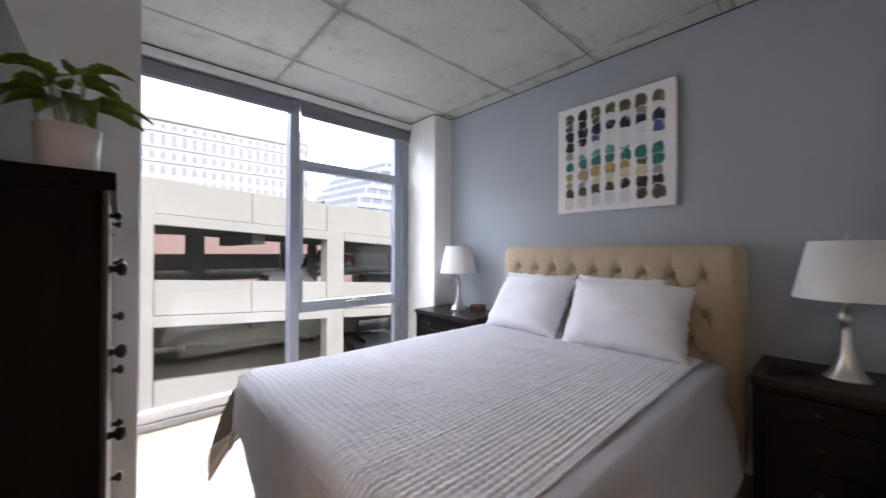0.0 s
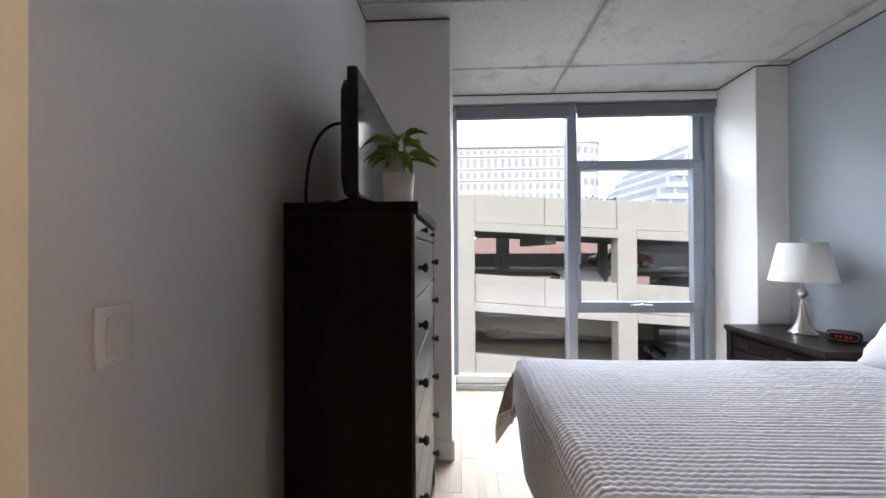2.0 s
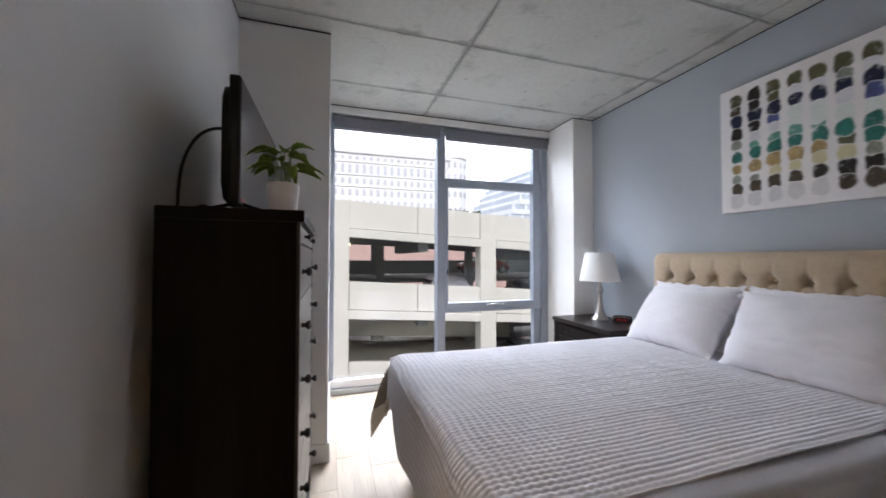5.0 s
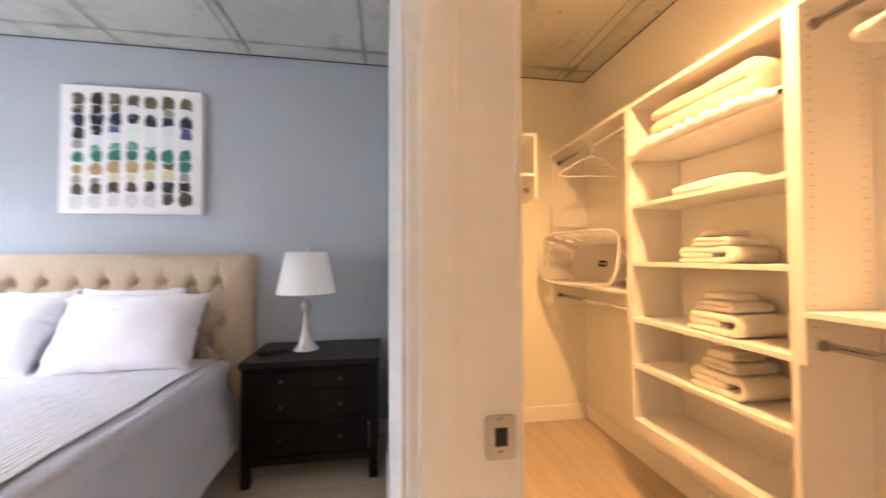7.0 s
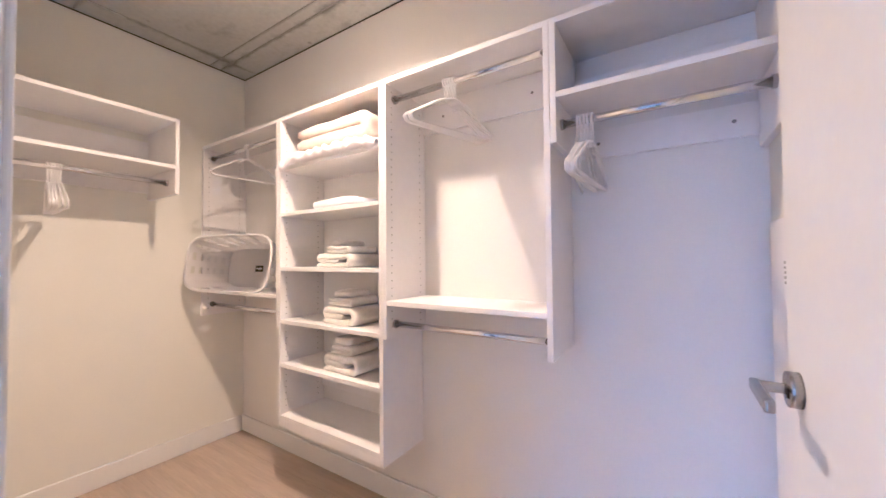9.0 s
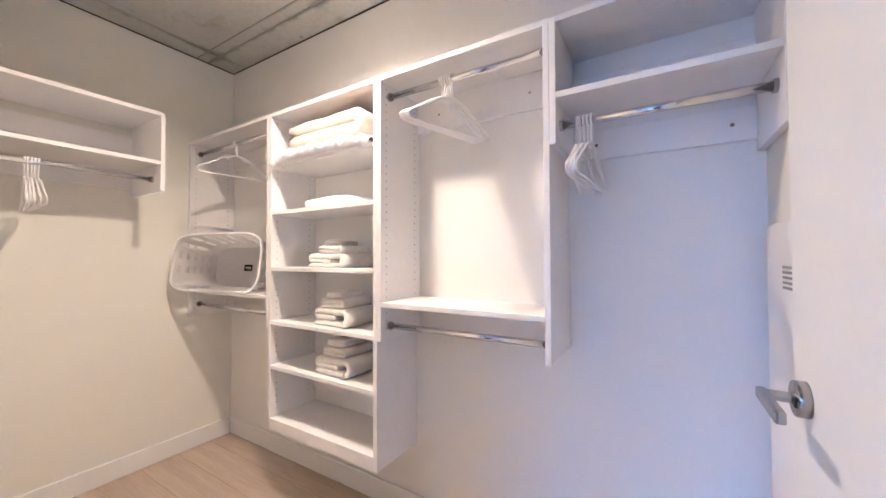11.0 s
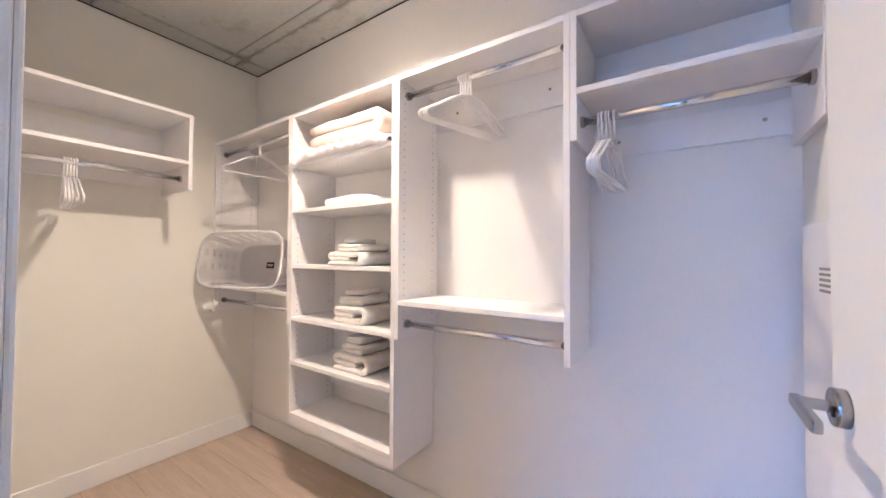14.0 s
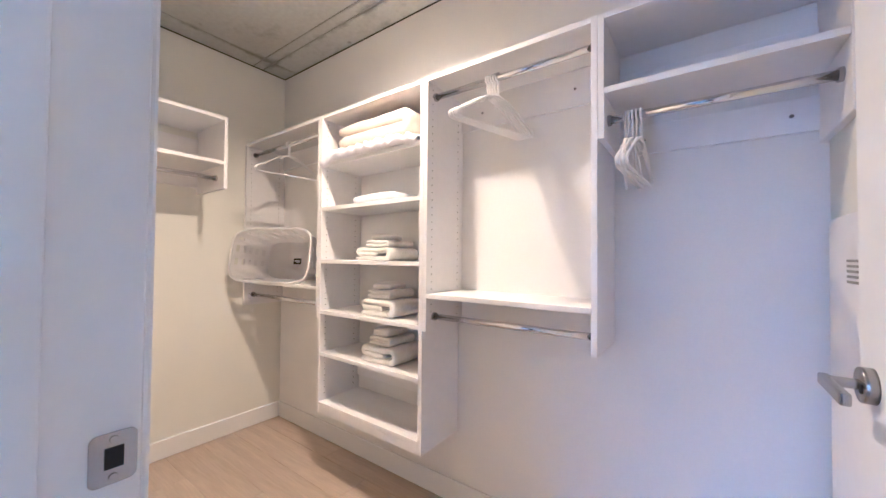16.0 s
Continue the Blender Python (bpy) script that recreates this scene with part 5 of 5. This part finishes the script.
garage = thing("parking_garage", (1.0, GY + 8, GROUND_Z), "pale precast concrete parking garage with sloping open decks", "building")


def sheared(bm):
    for v in bm.verts:
        v.co.z += v.co.x * SLOPE
    return turn(bm, GM)


# local x: column centres, measured along the facade
COLUMNS = tuple(-0.36 + 5.73 * k for k in range(-3, 5))
LEVELS = (3.28, 0.32, -2.62)      # spandrel tops where the facade meets local x = 0
for k, cx in enumerate(COLUMNS):
    part("column", turn(boxes((cx - 0.33, cx + 0.33, -0.06, 0.6, GROUND_Z, 3.26 + (cx * SLOPE)), bev=0.015), GM), STONE, garage)
for top in LEVELS:
    for a, b in zip(COLUMNS, COLUMNS[1:]):
        x0, x1 = a + 0.345, b - 0.345
        mid = (x0 + x1) / 2
        for p0, p1 in ((x0, mid - 0.012), (mid + 0.012, x1)):
            part("spandrel_panel", sheared(boxes((p0, p1, 0.0, 0.22, top - 1.02, top), bev=0.012)), STONE, garage)
        part("ledge", sheared(boxes((x0 - 0.02, x1 + 0.02, -0.10, 0.24, top - 1.36, top - 1.045), bev=0.015)), STONE, garage)
        part("panel_joint", sheared(boxes((mid - 0.012, mid + 0.012, 0.03, 0.2, top - 1.02, top - 0.01))), SEAL, garage)
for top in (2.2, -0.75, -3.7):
    part("deck", sheared(boxes((-18, 24, 0.3, 8.4, top - 0.18, top))), GARAGE_SHADE, garage, "sloping parking deck, garage shade painted into its dark colour")
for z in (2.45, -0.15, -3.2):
    part("rear_deck", turn(boxes((-18, 26, 8.4, 17, z - 0.2, z)), GM), GARAGE_SHADE, garage, "flat rear parking deck")
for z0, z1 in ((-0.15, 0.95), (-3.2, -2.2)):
    part("rear_parapet", turn(boxes((-18, 26, 16.7, 17, z0, z1)), GM), GARAGE_SHADE, garage)
part("ramp_wall", sheared(boxes((-5.0, 9.5, 6.8, 7.1, -3.1, -1.25), bev=0.05)), mat("tan_ramp_wall", (0.30, 0.27, 0.20), 0.85, scale=0.8, vary=0.12), garage, "tan ramp wall inside the lower deck")
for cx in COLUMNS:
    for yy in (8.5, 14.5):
        part("inner_column", turn(boxes((cx + 1.9, cx + 2.35, yy, yy + 0.45, GROUND_Z, 2.25)), GM), GARAGE_SHADE, garage)
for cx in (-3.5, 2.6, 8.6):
    part("beam", sheared(boxes((cx, cx + 0.4, 0.4, 8.3, 1.60, 2.01))), GARAGE_SHADE, garage)
    part("beam", sheared(boxes((cx, cx + 0.4, 0.4, 8.3, -1.35, -0.94))), GARAGE_SHADE, garage)
LIT = glow("garage_lamp_glow", (1.0, 0.85, 0.55), 6.0)
for x, y, z in ((-0.2, 7.0, 1.83), (-2.6, 4.0, -1.16), (3.4, 4.5, -1.16)):
    part("ceiling_lamp", smooth(turn(lathe([(0, 0.0), (0.16, 0.02), (0.2, 0.08), (0.16, 0.13), (0, 0.13)], 20, (x, y, z + x * SLOPE)), GM)), LIT, garage, "glowing round ceiling lamp")


def car(x, y, z, yaw, paint, label):
    """A small parked car: body with cabin, glass, wheels and lamps."""
    ob = thing("car", (x, y, z), label, "car", "parked cars")
    m = pose(x, y, z, 0, 0, yaw)
    bm = bmesh.new()
    prof = [(-2.1, 0.35), (-2.12, 0.75), (-1.95, 0.92), (-1.35, 1.0), (-0.75, 1.42), (0.55, 1.45), (1.15, 1.02), (1.95, 0.86), (2.12, 0.62), (2.1, 0.32)]
    a = [bm.verts.new((px, -0.86 + 0.12 * max(0, pz - 0.95), pz)) for px, pz in prof]
    b = [bm.verts.new((px, 0.86 - 0.12 * max(0, pz - 0.95), pz)) for px, pz in prof]
    bm.faces.new(a)
    bm.faces.new(b[::-1])
    for i in range(len(prof)):
        j = (i + 1) % len(prof)
        bm.faces.new((a[i], b[i], b[j], a[j]))
    bmesh.ops.bevel(bm, geom=bm.edges[:], offset=0.05, segments=2, affect="EDGES")
    part("body", smooth(turn(bm, m)), paint, ob)
    part("side_glass", turn(boxes((-0.95, 0.75, -0.865, 0.865, 1.03, 1.33), bev=0.08), m), SCREEN, ob)
    for wx in (-1.35, 1.35):
        for wy in (-0.80, 0.80):
            w = bmesh.new()
            tube(w, [(wx, wy - 0.1, 0.33), (wx, wy + 0.1, 0.33)], 0.33, 24)
            wh = part("wheel", turn(w, m), BLACK, ob)
            r = bmesh.new()
            tube(r, [(wx, wy - 0.105, 0.33), (wx, wy + 0.105, 0.33)], 0.2, 16)
            part("rim", turn(r, m), STEEL, wh)
    for wy in (-0.6, 0.6):
        part("headlight", turn(boxes((2.0, 2.12, wy - 0.18, wy + 0.18, 0.62, 0.76), bev=0.03), m), PLASTIC, ob)
    return ob


RED_PAINT = mat("dark_red_car_paint", (0.16, 0.02, 0.025), 0.25)
WHITE_PAINT = mat("white_car_paint", (0.6, 0.6, 0.62), 0.25)
GREY_PAINT = mat("grey_car_paint", (0.12, 0.13, 0.14), 0.25)


def deck_z(x, top):
    return top + (x - 1.0) * SLOPE


car(12.6, GY + 14.2, -0.15, 8, RED_PAINT, "dark red car parked on an upper garage deck")
car(5.6, GY + 3.0, deck_z(5.6, -0.75) - 0.12, 85, WHITE_PAINT, "white car parked behind the garage parapet")
car(10.6, GY + 3.6, deck_z(10.6, -0.75) - 0.12, 80, GREY_PAINT, "grey car parked behind the garage parapet")
car(9.9, GY + 2.6, deck_z(9.9, -3.7) - 0.12, 80, GREY_PAINT, "dark grey car parked on the lower garage deck")


def window_grid(building, origin, ux, n, m, pitch_x, pitch_z, w, h, material, name="window"):
    """Rows of windows set into a facade, each a pane of its own sharing one mesh."""
    proto = boxes((-w / 2, w / 2, -0.12, 0.25, 0, h), bev=0.03)
    me = mesh_of(name, proto, material)
    rot = math.atan2(ux[1], ux[0])
    for i in range(n):
        for j in range(m):
            ob = new(name, me)
            ob.parent = building
            ob.matrix_parent_inverse = building.matrix_basis.inverted()
            ob.matrix_basis = Matrix.Translation((origin[0] + ux[0] * pitch_x * i, origin[1] + ux[1] * pitch_x * i, origin[2] + pitch_z * j)) @ Matrix.Rotation(rot, 4, "Z")


# old limestone office block, far behind the garage
B1 = thing("office_building", (0, 100, GROUND_Z), "limestone office block with rows of windows, haze painted into its pale colour", "building")
part("wall", boxes((-34, 33, 96, 120, GROUND_Z, 29.0), bev=0.2), HAZED_STONE, B1)
part("cornice", boxes((-34.4, 33.2, 95.5, 120, 28.8, 29.6), bev=0.1), HAZED_STONE, B1)
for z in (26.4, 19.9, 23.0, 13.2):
    part("string_course", boxes((-34.2, 33.1, 95.75, 96.1, z, z + 0.25), bev=0.05), HAZED_STONE, B1)
window_grid(B1, (-32, 96, 27.2), (1, 0), 35, 1, 1.85, 4, 0.85, 0.9, HAZED_GREY)
window_grid(B1, (-32, 96, 7.6), (1, 0), 35, 2, 1.85, 3.2, 0.85, 1.9, HAZED_GREY)
window_grid(B1, (-32, 96, 14.2), (1, 0), 35, 1, 1.85, 3.2, 0.85, 2.3, HAZED_GREY)
window_grid(B1, (-32, 96, 17.6), (1, 0), 35, 1, 1.85, 3.2, 0.85, 1.7, HAZED_GREY)
window_grid(B1, (-32, 96, 20.7), (1, 0), 35, 1, 1.85, 3.2, 0.85, 1.6, HAZED_GREY)
window_grid(B1, (-32, 96, 23.5), (1, 0), 35, 1, 1.85, 3.2, 0.85, 2.4, HAZED_GREY)
part("corner_turret", lathe([(4.6, GROUND_Z), (4.6, 29.6), (4.9, 29.8), (4.9, 30.4), (3.6, 31.0), (3.4, 33.5), (0, 35.0)], 24, (34.5, 100, 0)), HAZED_STONE, B1)
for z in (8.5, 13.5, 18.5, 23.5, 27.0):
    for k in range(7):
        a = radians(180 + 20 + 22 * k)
        part("window", turn(boxes((-0.4, 0.4, -0.1, 0.1, 0, 1.7), bev=0.02), pose(34.5 + 4.6 * math.cos(a), 100 + 4.6 * math.sin(a), z, 0, 0, math.degrees(a) + 90)), HAZED_GREY, B1)

# modern banded tower to the east
B2 = thing("office_tower", (62, 110, GROUND_Z), "modern office tower with banded blue windows, paled to paint in haze", "building")
M2 = pose(49.5, 92, 0, 0, 0, 6)


def leaning(bm):
    return turn(bm, M2)


for k in range(11):
    z = -4.0 + 3.0 * k
    back = max(0.0, k - 5.5) * 2.5
    part("floor_band", leaning(boxes((back, 48, 0, 30, z, z + 1.5), bev=0.05)), HAZED_PANEL, B2)
    part("window_band", leaning(boxes((back + 0.4, 47.6, 0.35, 29.6, z + 1.5, z + 3.0))), HAZED_BLUE, B2)
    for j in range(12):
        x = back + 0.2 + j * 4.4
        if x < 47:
            part("mullion", leaning(boxes((x, x + 0.6, 0.1, 0.6, z + 1.5, z + 3.0))), HAZED_PANEL, B2)

B3 = thing("brick_building", (-16, 44, GROUND_Z), "low red brick building seen past the garage roof", "building")
part("wall", boxes((-26, 24.0, 42, 56, GROUND_Z, 4.2), bev=0.05), BRICK, B3)
part("parapet", boxes((-26.2, 24.2, 41.8, 42.2, 4.0, 4.5), bev=0.03), HAZED_STONE, B3)

pole = thing("street_lamp", (-10.2, 34, GROUND_Z), "thin grey pole lamp standing behind the garage", "street lamp")
pb = bmesh.new()
tube(pb, [(-10.2, 34, GROUND_Z), (-10.2, 34, 12.4)], 0.14, 10)
part("pole", pb, GREY_PAINT, pole)
part("lamp_head", boxes((-10.9, -9.5, 33.7, 34.3, 12.2, 12.5), (-10.7, -9.7, 33.7, 34.3, 11.5, 11.7), bev=0.03), GREY_PAINT, pole)

BUSH = mat("roof_shrub_leaf", (0.05, 0.08, 0.035), 0.8, scale=3, vary=0.3)
rng = random.Random(3)
for k in range(6):
    x = 21.5 + 1.15 * k + rng.uniform(-0.4, 0.4)
    sh = thing("shrub", (x, 62, 8.5), "small dark rooftop shrub", "shrub", "rooftop shrubs")
    cr = bmesh.new()
    for i in range(70):
        p = Vector((x + rng.gauss(0, 0.28), 62 + rng.gauss(0, 0.28), 9.0 + abs(rng.gauss(0, 0.5))))
        q = bmesh.ops.create_icosphere(cr, subdivisions=1, radius=rng.uniform(0.08, 0.18), matrix=Matrix.Translation(p))
    part("crown", cr, BUSH, sh)
    tb = bmesh.new()
    tube(tb, [(x, 62, 8.5), (x + 0.1, 62, 9.0)], 0.08, 6)
    part("trunk", tb, GREY_PAINT, sh)
B4 = thing("roof_block", (26, 66, GROUND_Z), "low pale rooftop with shrubs on it", "building")
part("wall", boxes((16.5, 36, 60, 74, GROUND_Z, 8.5), bev=0.05), HAZED_STONE, B4)

# ---- floor planks, last ----
PW, PL = 0.186, 1.22
meshes = {}
rng = random.Random(21)
y = -2.19
while y < -0.57:
    w = min(PW, -0.567 - y)
    x = XW - rng.uniform(0, PL)
    while x < 2.76:
        x0, x1 = max(x, XW - 0.02), min(x + PL, 2.76)
        if x1 - x0 > 0.05:
            key = (round(x1 - x0, 3), round(w, 3))
            if key not in meshes:
                meshes[key] = mesh_of("plank", boxes((0, x1 - x0 - 0.0012, 0, w - 0.0012, -0.006, 0.0), bev=0.0009), OAK)
            ob = new("plank", meshes[key])
            ob.parent = floor
            ob.matrix_basis = Matrix.Translation((x0, y, rng.uniform(-0.0003, 0.0003)))
        x += PL
    y += PW
# bedroom boards run towards the window
x, wide = XW - 0.02, 0.0
while x < XE:
    wide = min(PW, XE - x)
    y = -0.565 - rng.uniform(0, PL)
    while y < 3.07:
        y0, y1 = max(y, -0.565), min(y + PL, 3.07)
        if y1 - y0 > 0.05 and wide > 0.02:
            key = (round(y1 - y0, 3), round(wide, 3))
            if key not in meshes:
                meshes[key] = mesh_of("plank", boxes((0, y1 - y0 - 0.0012, 0, wide - 0.0012, -0.006, 0.0), bev=0.0009), OAK)
            ob = new("plank", meshes[key])
            ob.parent = floor
            ob.matrix_basis = Matrix.Translation((x + wide, y0, rng.uniform(-0.0003, 0.0003))) @ Matrix.Rotation(radians(90), 4, "Z")
        y += PL
    x += PW
for k in range(7):
    # boards in the hall, beyond the entrance
    y = -0.63 + k * PW
    ob = new("plank", mesh_of("plank", boxes((0, 1.24, 0, PW - 0.0012, -0.006, 0.0), bev=0.0009), OAK))
    ob.parent = floor
    ob.matrix_basis = Matrix.Translation((-1.448, y, 0))
